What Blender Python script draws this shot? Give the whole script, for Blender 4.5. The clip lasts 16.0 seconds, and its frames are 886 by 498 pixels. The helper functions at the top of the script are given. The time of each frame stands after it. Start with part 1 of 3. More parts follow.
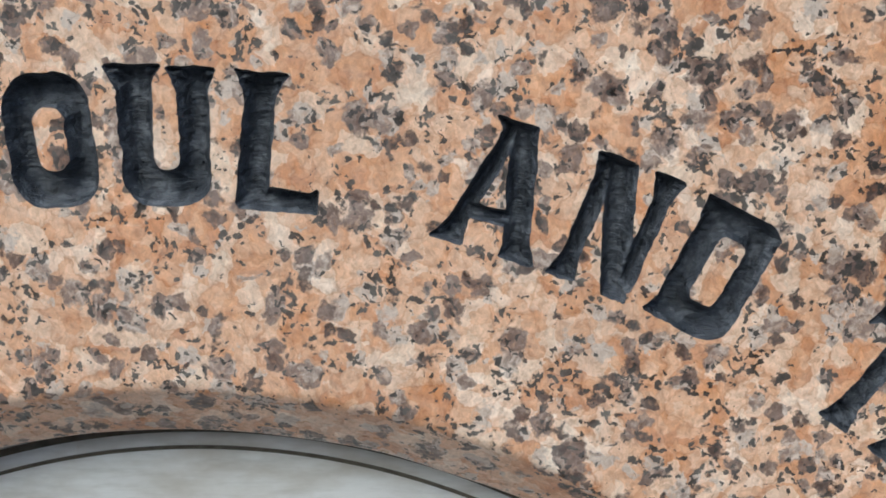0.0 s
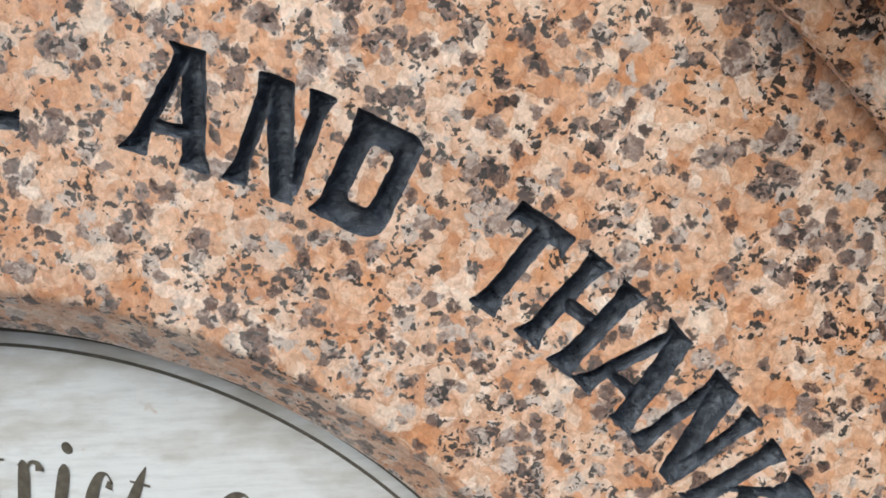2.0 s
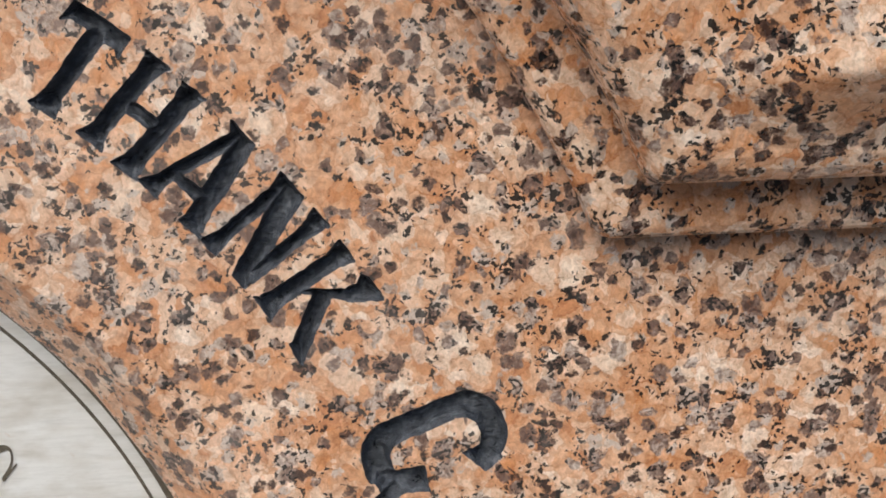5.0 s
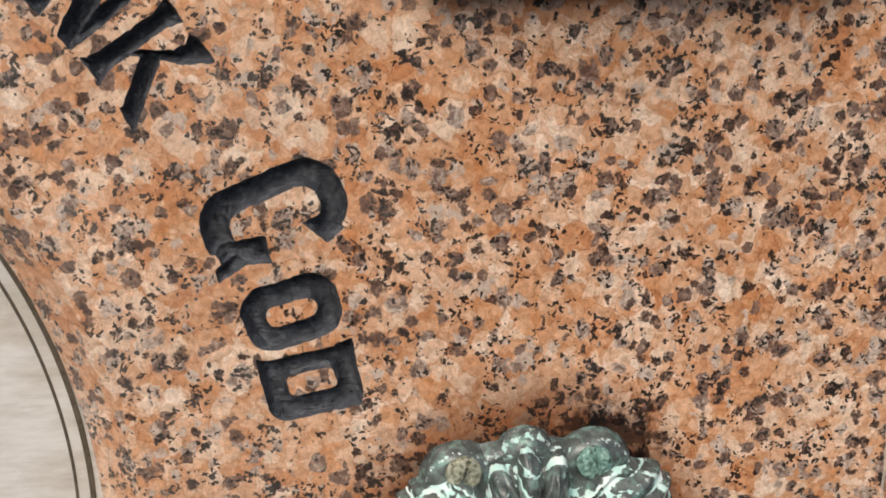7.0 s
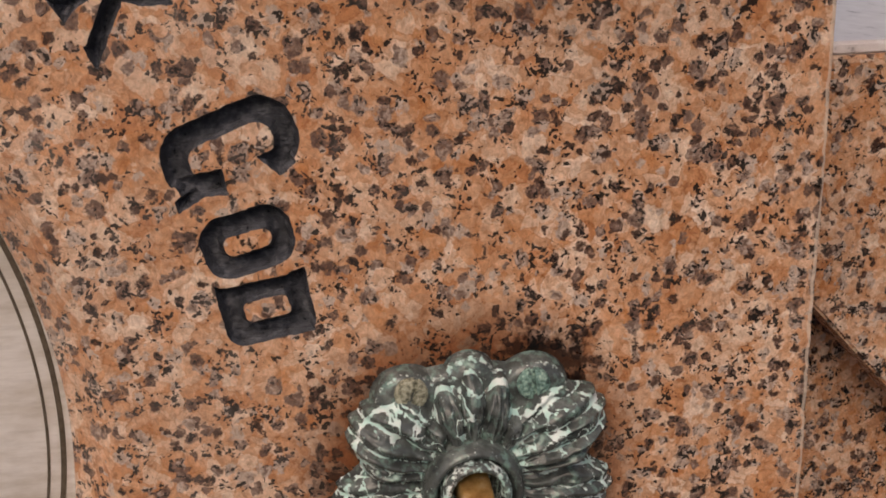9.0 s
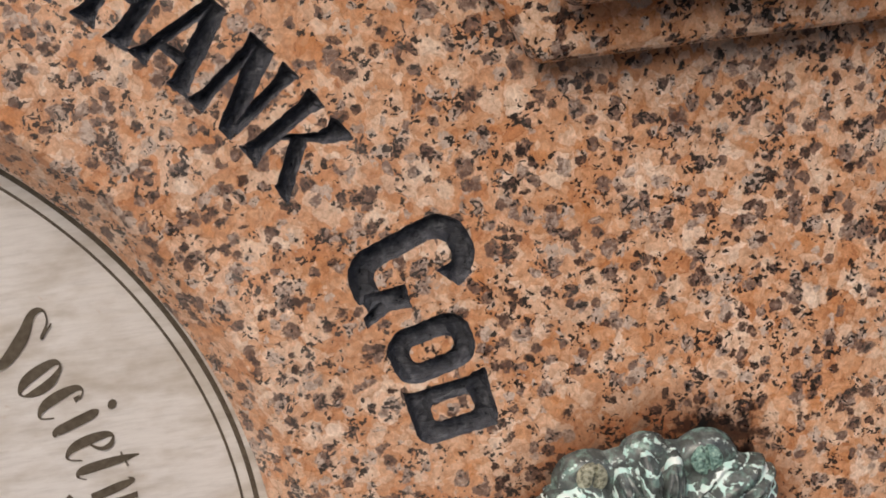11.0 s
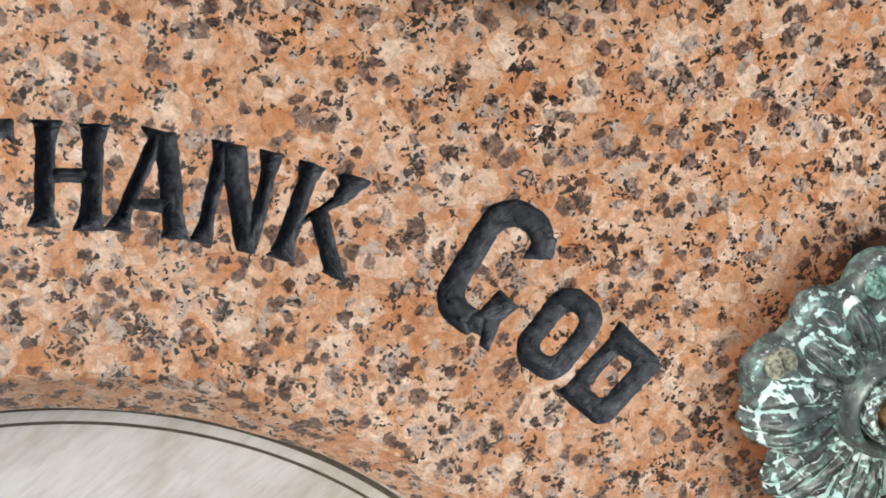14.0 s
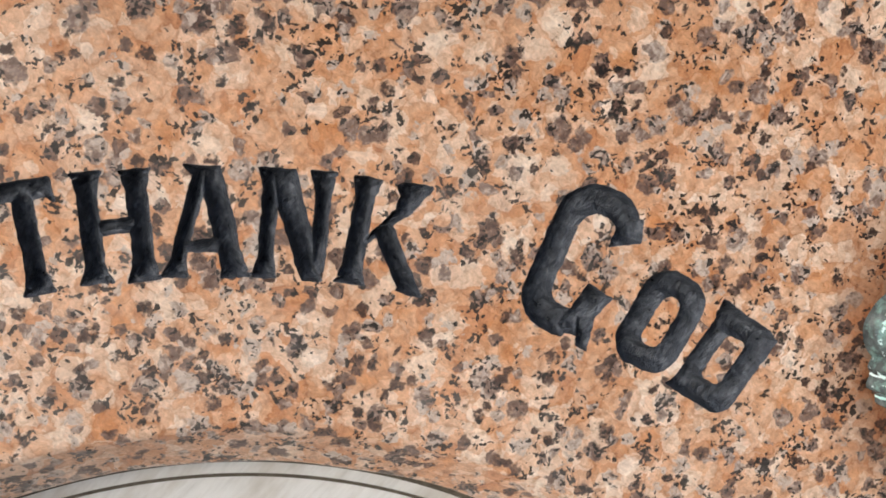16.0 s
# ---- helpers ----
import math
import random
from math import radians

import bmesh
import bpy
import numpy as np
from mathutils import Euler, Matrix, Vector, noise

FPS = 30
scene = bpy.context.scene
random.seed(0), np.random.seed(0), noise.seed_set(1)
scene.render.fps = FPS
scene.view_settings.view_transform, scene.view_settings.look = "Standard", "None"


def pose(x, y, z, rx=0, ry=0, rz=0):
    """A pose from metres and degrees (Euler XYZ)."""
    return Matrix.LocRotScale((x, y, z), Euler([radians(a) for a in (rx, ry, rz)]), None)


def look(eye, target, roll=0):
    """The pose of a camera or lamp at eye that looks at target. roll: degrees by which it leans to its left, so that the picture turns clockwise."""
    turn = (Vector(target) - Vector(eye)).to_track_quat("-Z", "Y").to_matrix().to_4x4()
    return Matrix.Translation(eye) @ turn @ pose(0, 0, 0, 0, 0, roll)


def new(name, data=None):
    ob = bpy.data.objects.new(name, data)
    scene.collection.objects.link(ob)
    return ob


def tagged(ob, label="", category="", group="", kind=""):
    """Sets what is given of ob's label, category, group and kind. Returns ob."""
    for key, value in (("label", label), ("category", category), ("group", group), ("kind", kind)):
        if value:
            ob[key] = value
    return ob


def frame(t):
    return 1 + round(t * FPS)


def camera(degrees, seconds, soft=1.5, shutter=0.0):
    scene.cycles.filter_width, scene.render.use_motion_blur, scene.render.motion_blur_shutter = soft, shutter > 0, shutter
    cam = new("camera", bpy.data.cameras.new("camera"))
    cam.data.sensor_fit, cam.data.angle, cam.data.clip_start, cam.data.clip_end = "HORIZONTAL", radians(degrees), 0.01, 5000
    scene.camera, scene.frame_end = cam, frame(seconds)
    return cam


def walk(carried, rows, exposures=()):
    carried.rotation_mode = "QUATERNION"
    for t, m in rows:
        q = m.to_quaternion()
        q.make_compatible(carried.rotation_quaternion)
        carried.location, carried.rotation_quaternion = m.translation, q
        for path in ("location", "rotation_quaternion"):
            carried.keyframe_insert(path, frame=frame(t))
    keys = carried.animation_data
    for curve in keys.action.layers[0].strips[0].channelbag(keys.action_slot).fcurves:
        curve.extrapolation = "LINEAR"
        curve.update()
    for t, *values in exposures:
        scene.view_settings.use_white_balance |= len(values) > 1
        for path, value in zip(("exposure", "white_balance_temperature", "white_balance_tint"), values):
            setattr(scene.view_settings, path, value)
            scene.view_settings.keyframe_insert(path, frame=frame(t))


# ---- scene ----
cam = camera(41.380, 16.0, soft=1.8)
PATH = [
    (0, (0.02336, -0.27936, 1.20409), (-0.00259, 1.67168, 0.76505), -1.086),
    (0.5, (0.04513, -0.28498, 1.20877), (0.02584, 1.65666, 0.72954), -1.316),
    (1, (0.07073, -0.29525, 1.20924), (0.01327, 1.64008, 0.70808), -1.800),
    (1.5, (0.08983, -0.30835, 1.20167), (0.06651, 1.63109, 0.71380), -1.703),
    (2, (0.11386, -0.32344, 1.19622), (0.06876, 1.61273, 0.69700), -1.888),
    (2.5, (0.12960, -0.33185, 1.18952), (0.14870, 1.60463, 0.68983), -1.484),
    (3, (0.14910, -0.33920, 1.18374), (0.19225, 1.59660, 0.68290), -1.286),
    (3.5, (0.15772, -0.33923, 1.17524), (0.19901, 1.59488, 0.66778), -1.138),
    (4, (0.16915, -0.34216, 1.16522), (0.25085, 1.59171, 0.66175), -0.917),
    (4.5, (0.18178, -0.34456, 1.15344), (0.32108, 1.58373, 0.64133), -0.859),
    (5, (0.19841, -0.35106, 1.14046), (0.39225, 1.57384, 0.63331), -0.954),
    (5.2, (0.20269, -0.35299, 1.13754), (0.43036, 1.56693, 0.62562), -0.721),
    (7.3, (0.24406, -0.37664, 1.07353), (0.46245, 1.52140, 0.48213), -1.722),
    (7.5, (0.24522, -0.38005, 1.06940), (0.45951, 1.51650, 0.47177), -1.860),
    (8, (0.24549, -0.38736, 1.06004), (0.49335, 1.49868, 0.44246), -1.651),
    (8.5, (0.24377, -0.39658, 1.06449), (0.51705, 1.48760, 0.45198), -1.509),
    (9, (0.24330, -0.40443, 1.06950), (0.52483, 1.48253, 0.46941), -1.338),
    (9.5, (0.24140, -0.40538, 1.07669), (0.46868, 1.49856, 0.50803), -1.755),
    (10, (0.22151, -0.41101, 1.09339), (0.47384, 1.48024, 0.49380), -1.559),
    (10.2, (0.21584, -0.41505, 1.09918), (0.42940, 1.48416, 0.50980), -1.939),
    (12.3, (0.20490, -0.40233, 1.13063), (0.36711, 1.49380, 0.51550), -18.181),
    (12.5, (0.20860, -0.39745, 1.13387), (0.34692, 1.49281, 0.49530), -20.696),
    (13, (0.20400, -0.38648, 1.13510), (0.33945, 1.50591, 0.50225), -27.791),
    (13.5, (0.19863, -0.37151, 1.13304), (0.29821, 1.50748, 0.45517), -33.639),
    (14, (0.20558, -0.36170, 1.13136), (0.28044, 1.51593, 0.44661), -38.041),
    (14.5, (0.20570, -0.35436, 1.13415), (0.24624, 1.53044, 0.46639), -41.025),
    (15, (0.20690, -0.35108, 1.13445), (0.21193, 1.53955, 0.48213), -43.507),
    (15.5, (0.21008, -0.34380, 1.12756), (0.19181, 1.55341, 0.49489), -45.465),
    (16, (0.21447, -0.33558, 1.12159), (0.15296, 1.57364, 0.52908), -47.159),
]
EXPOSURES = [
    (0.0, 0.33, 5750, -2), (2.0, 0.52, 5850, 0), (3.5, 0.51, 5950, 1), (5.0, 0.38, 6250, 4), (7.4, 0.19, 6900, 8), (8.5, 0.06, 7000, 10), (9.0, -0.38, 7700, 20),
    (9.5, -0.78, 7900, 23), (10.1, -0.47, 7700, 20), (12.4, 0.31, 6500, 7), (14.0, 0.38, 6400, 5), (16.0, 0.41, 6350, 5),
]
walk(cam, [(t, look(eye, target, roll)) for t, eye, target, roll in PATH], exposures=EXPOSURES)

# ---- light ----
world = bpy.data.worlds.new("sky")
scene.world = world
world.use_nodes = True
wn = world.node_tree
sky = wn.nodes.new("ShaderNodeTexSky")
sky.sky_type, sky.sun_disc = "NISHITA", False
SUN_UP, SUN_ROUND = 47.0, 204.0
sky.sun_elevation, sky.sun_rotation = radians(SUN_UP), radians(SUN_ROUND)
sky.air_density, sky.dust_density, sky.ozone_density = 1.0, 4.0, 1.0
wn.nodes["Background"].inputs["Strength"].default_value = 0.15
wn.links.new(sky.outputs[0], wn.nodes["Background"].inputs["Color"])
sun = new("sun", bpy.data.lights.new("sun", "SUN"))
sun.data.energy, sun.data.angle, sun.data.color = 1.3, radians(48), (1.0, 0.95, 0.88)
sun.matrix_world = look((0.0, 0.0, 3.0), (0.70, 1.58, 1.15))


# ---- materials ----
class Nodes:
    """Short hand for building a node material."""

    def __init__(self, name):
        self.mat = bpy.data.materials.new(name)
        self.mat.use_nodes = True
        self.tree = self.mat.node_tree
        self.bsdf = self.tree.nodes["Principled BSDF"]

    def add(self, kind, out=0, ins=(), **props):
        node = self.tree.nodes.new("ShaderNode" + kind)
        for key, value in props.items():
            setattr(node, key, value)
        for key, value in dict(ins).items():
            self.put(node.inputs[key], value)
        return node.outputs[out]

    def put(self, socket, value):
        if isinstance(value, bpy.types.NodeSocket):
            self.tree.links.new(value, socket)
        else:
            socket.default_value = value

    def math(self, op, a, b=0.0, c=0.0):
        return self.add("Math", ins={0: a, 1: b, 2: c}, operation=op)

    def mix(self, fac, a, b, mode="MIX"):
        return self.add("Mix", out=2, ins={0: fac, 6: a, 7: b}, data_type="RGBA", blend_type=mode)

    def ramp(self, fac, stops, kind="LINEAR"):
        node = self.tree.nodes.new("ShaderNodeValToRGB")
        node.color_ramp.interpolation = kind
        while len(node.color_ramp.elements) < len(stops):
            node.color_ramp.elements.new(0.5)
        for e, (at, col) in zip(node.color_ramp.elements, stops):
            e.position, e.color = at, (*col, 1) if len(col) == 3 else col
        self.put(node.inputs[0], fac)
        return node.outputs[0]

    def noise(self, scale, where, detail=3.0, rough=0.5, out=0):
        return self.add("TexNoise", out=out, ins={"Vector": where, "Scale": scale, "Detail": detail, "Roughness": rough})

    def cells(self, scale, where, out=1, rand=1.0):
        return self.add("TexVoronoi", out=out, ins={"Vector": where, "Scale": scale, "Randomness": rand})

    def vmath(self, op, a, b):
        return self.add("VectorMath", ins={0: a, 1: b}, operation=op)

    def bump(self, height, strength, distance):
        self.put(self.bsdf.inputs["Normal"], self.add("Bump", ins={"Height": height, "Strength": strength, "Distance": distance}))

    def set(self, **kw):
        for key, value in kw.items():
            self.put(self.bsdf.inputs[key.replace("_", " ")], value)
        return self.mat


def grey(v):
    return (v, v, v)


def granite(name, rough=0.34, stain_and_shadow=False, arris=False):
    """Coarse orange-pink granite: feldspar, rounded smoky quartz, pale crystals and clustered black mica."""
    n = Nodes(name)
    pos = n.add("NewGeometry")
    warp = n.vmath("SUBTRACT", n.noise(150, pos, 2, out=1), (0.5, 0.5, 0.5))
    fine = n.vmath("SUBTRACT", n.noise(620, pos, 2, out=1), (0.5, 0.5, 0.5))
    where = n.vmath("ADD", n.vmath("ADD", pos, n.vmath("MULTIPLY", warp, (0.0052,) * 3)), n.vmath("MULTIPLY", fine, (0.0019,) * 3))
    # feldspar: broad crystals, each broken into a few paler and rustier pieces
    big = n.cells(104, where)
    small = n.cells(255, where)
    pick = n.add("SeparateColor", ins={0: big})
    tone = n.add("SeparateColor", ins={0: small})
    other = n.add("SeparateColor", out=1, ins={0: small})
    grouped = n.math("ADD", n.math("MULTIPLY", pick, 0.55), n.math("MULTIPLY", tone, 0.45))
    feld = n.ramp(grouped, [(0.08, (0.535, 0.240, 0.112)), (0.28, (0.612, 0.322, 0.174)), (0.5, (0.655, 0.393, 0.248)), (0.72, (0.715, 0.497, 0.357)), (0.92, (0.79, 0.636, 0.520))])
    cloud = n.noise(26, pos, 3)
    border = n.add("TexVoronoi", ins={"Vector": where, "Scale": 104.0}, feature="DISTANCE_TO_EDGE")
    seam = n.add("TexVoronoi", ins={"Vector": where, "Scale": 255.0}, feature="DISTANCE_TO_EDGE")
    col = n.mix(1.0, feld, n.ramp(border, [(0.0, (0.78, 0.66, 0.56)), (0.035, (0.97, 0.94, 0.92)), (0.3, grey(1.03))]), "MULTIPLY")
    col = n.mix(1.0, col, n.ramp(seam, [(0.0, (0.92, 0.87, 0.83)), (0.05, grey(1.0))]), "MULTIPLY")
    # rusty orange patches
    rust = n.ramp(n.noise(85, n.vmath("ADD", where, (1.0, 9.0, 2.0)), 2), [(0.56, grey(0)), (0.66, grey(1))])
    col = n.mix(n.math("MULTIPLY", rust, 0.42), col, (0.56, 0.215, 0.065, 1))
    # pale cream crystals
    pale = n.cells(165, n.vmath("ADD", where, (7.3, 2.2, 5.1)))
    ppick = n.add("SeparateColor", ins={0: pale})
    col = n.mix(n.math("MULTIPLY", n.math("GREATER_THAN", ppick, 0.89), 0.48), col, (0.80, 0.66, 0.53, 1))
    # smoky brown-violet quartz in rounded, half-clear grains of two sizes that keep together
    ragged = n.math("MULTIPLY", n.math("SUBTRACT", n.noise(430, pos, 3, 0.6), 0.5), 0.75)
    drift = n.noise(44, n.vmath("ADD", pos, (2.0, 6.0, 1.0)), 2)
    grains = []
    for scale, shift, level, reach in ((138.0, (3.1, 1.7, 0.4), 0.985, 0.44), (225.0, (6.4, 0.9, 2.7), 1.00, 0.50)):
        at = n.vmath("ADD", where, shift)
        cell = n.tree.nodes.new("ShaderNodeTexVoronoi")
        n.put(cell.inputs["Vector"], at)
        cell.inputs["Scale"].default_value = scale
        chance = n.math("ADD", n.add("SeparateColor", ins={0: cell.outputs["Color"]}), n.math("MULTIPLY", drift, 0.62))
        body = n.ramp(n.math("ADD", n.math("SUBTRACT", cell.outputs["Distance"], reach), ragged), [(0.0, grey(1)), (0.10, grey(0))])
        grains.append((n.math("MULTIPLY", n.math("GREATER_THAN", chance, level), body), n.add("SeparateColor", out=1, ins={0: cell.outputs["Color"]})))
    inner = n.noise(460, where, 3, 0.6)
    near = None
    for mask, shade in grains:
        qtone = n.ramp(n.math("ADD", n.math("MULTIPLY", inner, 0.55), n.math("MULTIPLY", shade, 0.45)),
                       [(0.32, (0.042, 0.021, 0.016)), (0.43, (0.122, 0.069, 0.053)), (0.54, (0.228, 0.155, 0.127)), (0.65, (0.53, 0.43, 0.365))])
        col = n.mix(n.math("MULTIPLY", mask, n.ramp(n.noise(520, pos, 3, 0.6), [(0.30, grey(0.45)), (0.48, grey(0.97))])), col, qtone)
        near = mask if near is None else n.math("MAXIMUM", near, mask)
    # black mica: crisp small flakes that gather in clusters beside the quartz
    mica = n.cells(780, n.vmath("ADD", where, (0.2, 4.4, 8.0)))
    mpick = n.add("SeparateColor", ins={0: mica})
    swarm = n.ramp(n.noise(88, n.vmath("ADD", pos, (5.0, 0.0, 3.0)), 3, 0.62), [(0.44, grey(0)), (0.68, grey(1))])
    gather = n.math("ADD", n.math("MULTIPLY", swarm, 0.50), n.math("MULTIPLY", n.ramp(border, [(0.0, grey(1)), (0.2, grey(0))]), 0.14))
    flake = n.math("GREATER_THAN", n.math("ADD", n.math("ADD", mpick, gather), n.math("MULTIPLY", near, 0.14)), 1.15)
    mcol = n.ramp(other, [(0.0, (0.006, 0.006, 0.006)), (0.7, (0.014, 0.013, 0.012)), (1.0, (0.05, 0.045, 0.04))])
    col = n.mix(n.math("MULTIPLY", flake, 0.95), col, mcol)
    # fine crystal streaks and dust
    streak = n.noise(1100, n.vmath("MULTIPLY", where, (1.0, 1.0, 0.5)), 3, 0.7)
    col = n.mix(1.0, col, n.ramp(streak, [(0.28, grey(0.78)), (0.5, grey(0.99)), (0.74, grey(1.18))]), "MULTIPLY")
    col = n.mix(1.0, col, n.ramp(cloud, [(0.3, grey(0.92)), (0.7, grey(1.06))]), "MULTIPLY")
    col = n.mix(1.0, col, n.ramp(n.noise(330, where, 4, 0.68), [(0.27, (0.66, 0.57, 0.50)), (0.5, grey(1.0)), (0.74, (1.20, 1.25, 1.30))]), "MULTIPLY")
    if stain_and_shadow:
        # paler, greyer mottling that thins out towards the spout
        across = n.add("SeparateXYZ", ins={0: pos})
        greyed = n.math("MULTIPLY", n.ramp(n.math("ADD", n.math("MULTIPLY", across, 1.6), n.noise(30, pos, 3)), [(0.55, grey(1)), (0.98, grey(0))]), n.ramp(n.noise(210, where, 4, 0.65), [(0.35, grey(0.02)), (0.68, grey(0.20))]))
        col = n.mix(greyed, col, (0.66, 0.59, 0.55, 1))
    if arris:
        col = n.mix(0.6, col, (0.80, 0.68, 0.56, 1))
    if stain_and_shadow:
        # rusty run-off ring round the bronze fitting
        off = n.vmath("SUBTRACT", pos, (0.3125, 0.0, 0.851))
        reach = n.add("VectorMath", out=1, ins={0: n.vmath("MULTIPLY", off, (1.0, 0.0, 1.0))}, operation="LENGTH")
        reach = n.math("ADD", reach, n.math("MULTIPLY", n.noise(60, pos, 3), 0.018))
        ring = n.ramp(n.math("MULTIPLY", reach, 10.0), [(0.61, grey(1)), (0.70, grey(0.62)), (0.83, grey(0))])
        col = n.mix(ring, col, (0.40, 0.29, 0.22, 1), "MULTIPLY")
        # dark halo up and right of the fitting, partly its drop shadow painted in
        shadow_halo = n.vmath("MULTIPLY", n.vmath("SUBTRACT", pos, (0.341, 0.0, 0.893)), (0.8, 0.0, 1.3))
        shadow_halo = n.math("ADD", n.add("VectorMath", out=1, ins={0: shadow_halo}, operation="LENGTH"), n.math("MULTIPLY", n.noise(150, pos, 5, 0.7), 0.060))
        col = n.mix(n.ramp(n.math("MULTIPLY", shadow_halo, 10.0), [(0.40, grey(1)), (0.50, grey(0))]), col, (0.16, 0.12, 0.10, 1), "MULTIPLY")
    gloss = n.ramp(n.noise(240, where, 3), [(0.3, grey(rough - 0.08)), (0.7, grey(rough + 0.12))])
    n.bump(n.math("ADD", n.math("MULTIPLY", streak, 0.5), tone), 0.16, 0.0006)
    return n.set(Base_Color=col, Roughness=gloss, IOR=1.5)


def letter_paint():
    n = Nodes("black_letter_paint")
    pos = n.add("NewGeometry")
    wear = n.noise(260, pos, 4, 0.65)
    col = n.ramp(wear, [(0.3, (0.019, 0.022, 0.029)), (0.52, (0.060, 0.067, 0.084)), (0.72, (0.17, 0.18, 0.205))])
    n.bump(n.noise(560, n.vmath("MULTIPLY", pos, (0.42, 1.0, 1.6)), 4, 0.62), 1.0, 0.0020)
    return n.set(Base_Color=col, Roughness=n.ramp(wear, [(0.3, grey(0.26)), (0.7, grey(0.44))]), IOR=1.5)


def brushed_steel():
    n = Nodes("brushed_steel")
    pos = n.add("NewGeometry")
    brush = n.noise(210, n.vmath("MULTIPLY", pos, (0.3, 1.0, 2.2)), 5, 0.7)
    blot = n.noise(42, n.vmath("MULTIPLY", pos, (0.7, 1.0, 1.7)), 4, 0.6)
    col = n.ramp(brush, [(0.25, (0.61, 0.60, 0.58)), (0.5, (0.74, 0.73, 0.715)), (0.8, (0.82, 0.815, 0.80))])
    dirt = n.ramp(blot, [(0.44, grey(0)), (0.68, grey(0.62))])
    col = n.mix(dirt, col, (0.42, 0.37, 0.30, 1))
    rust = n.ramp(n.noise(85, n.vmath("ADD", pos, (2.0, 0.0, 6.0)), 3, 0.6), [(0.68, grey(0)), (0.8, grey(0.8))])
    col = n.mix(rust, col, (0.42, 0.22, 0.07, 1))
    n.bump(brush, 0.12, 0.0004)
    return n.set(Base_Color=col, Metallic=0.1, Roughness=n.ramp(brush, [(0.3, grey(0.38)), (0.7, grey(0.52))]))


def engraved_fill():
    n = Nodes("dark_engraving_fill")
    pos = n.add("NewGeometry")
    col = n.ramp(n.noise(330, pos, 3), [(0.3, (0.065, 0.052, 0.036)), (0.7, (0.125, 0.105, 0.078))])
    return n.set(Base_Color=col, Roughness=0.6)


def patina_bronze():
    """Dark bronze with chalky verdigris on the worn ridges (mesh attribute 'crest')."""
    n = Nodes("verdigris_bronze")
    pos = n.add("NewGeometry")
    crest = n.add("Attribute", out=2, attribute_name="crest")
    mott = n.noise(430, pos, 4, 0.6)
    base = n.ramp(n.noise(150, pos, 4, 0.6), [(0.3, (0.045, 0.054, 0.054)), (0.55, (0.100, 0.118, 0.116)), (0.75, (0.22, 0.26, 0.25))])
    green = n.ramp(n.noise(210, n.vmath("ADD", pos, (4.0, 0.0, 0.0)), 4, 0.65), [(0.52, grey(0)), (0.70, grey(0.7))])
    col = n.mix(green, base, (0.24, 0.42, 0.37, 1))
    lime = n.math("ADD", n.math("MULTIPLY", crest, 1.0), n.math("MULTIPLY", n.math("SUBTRACT", mott, 0.5), 2.0))
    chalk = n.ramp(lime, [(0.42, grey(0)), (0.60, grey(0.95))])
    col = n.mix(chalk, col, n.ramp(n.noise(120, pos, 3), [(0.38, (0.78, 0.89, 0.88)), (0.58, (0.50, 0.76, 0.72))]))
    n.bump(n.math("ADD", mott, n.math("MULTIPLY", chalk, 0.5)), 0.5, 0.0008)
    return n.set(Base_Color=col, Metallic=n.math("MULTIPLY", n.math("SUBTRACT", 1.0, chalk), 0.15), Roughness=n.math("ADD", n.math("MULTIPLY", chalk, 0.4), 0.24))


def screw_metal(name, dark, middle, light):
    n = Nodes(name)
    pos = n.add("NewGeometry")
    col = n.ramp(n.noise(650, pos, 3, 0.6), [(0.35, dark), (0.5, middle), (0.68, light)])
    n.bump(n.noise(700, pos, 3), 0.5, 0.0006)
    return n.set(Base_Color=col, Metallic=0.25, Roughness=0.6)


def worn_brass():
    n = Nodes("worn_brass")
    pos = n.add("NewGeometry")
    col = n.ramp(n.noise(190, pos, 4, 0.6), [(0.3, (0.30, 0.16, 0.05)), (0.55, (0.55, 0.34, 0.13)), (0.8, (0.75, 0.60, 0.40))])
    return n.set(Base_Color=col, Metallic=0.75, Roughness=0.38)


def paving_stone():
    n = Nodes("grey_paving")
    pos = n.add("NewGeometry")
    col = n.ramp(n.noise(3.0, pos, 5, 0.6), [(0.3, (0.075, 0.073, 0.070)), (0.7, (0.125, 0.122, 0.118))])
    return n.set(Base_Color=col, Roughness=0.8)


def pale_flecked():
    n = Nodes("pale_pier_top")
    pos = n.add("NewGeometry")
    spot = n.noise(170, n.vmath("MULTIPLY", pos, (1.0, 0.35, 1.0)), 3, 0.6)
    col = n.ramp(spot, [(0.28, (0.30, 0.27, 0.27)), (0.38, (0.72, 0.68, 0.68)), (0.7, (0.84, 0.80, 0.80))])
    return n.set(Base_Color=col, Roughness=0.3)


# dull grey for the unseen block that holds off the low sky
def grey_blocker():
    n = Nodes("grey_blocker_matt")
    pos = n.add("NewGeometry")
    col = n.ramp(n.noise(1.6, pos, 5, 0.6), [(0.3, (0.085, 0.080, 0.075)), (0.7, (0.14, 0.135, 0.125))])
    return n.set(Base_Color=col, Roughness=0.85)


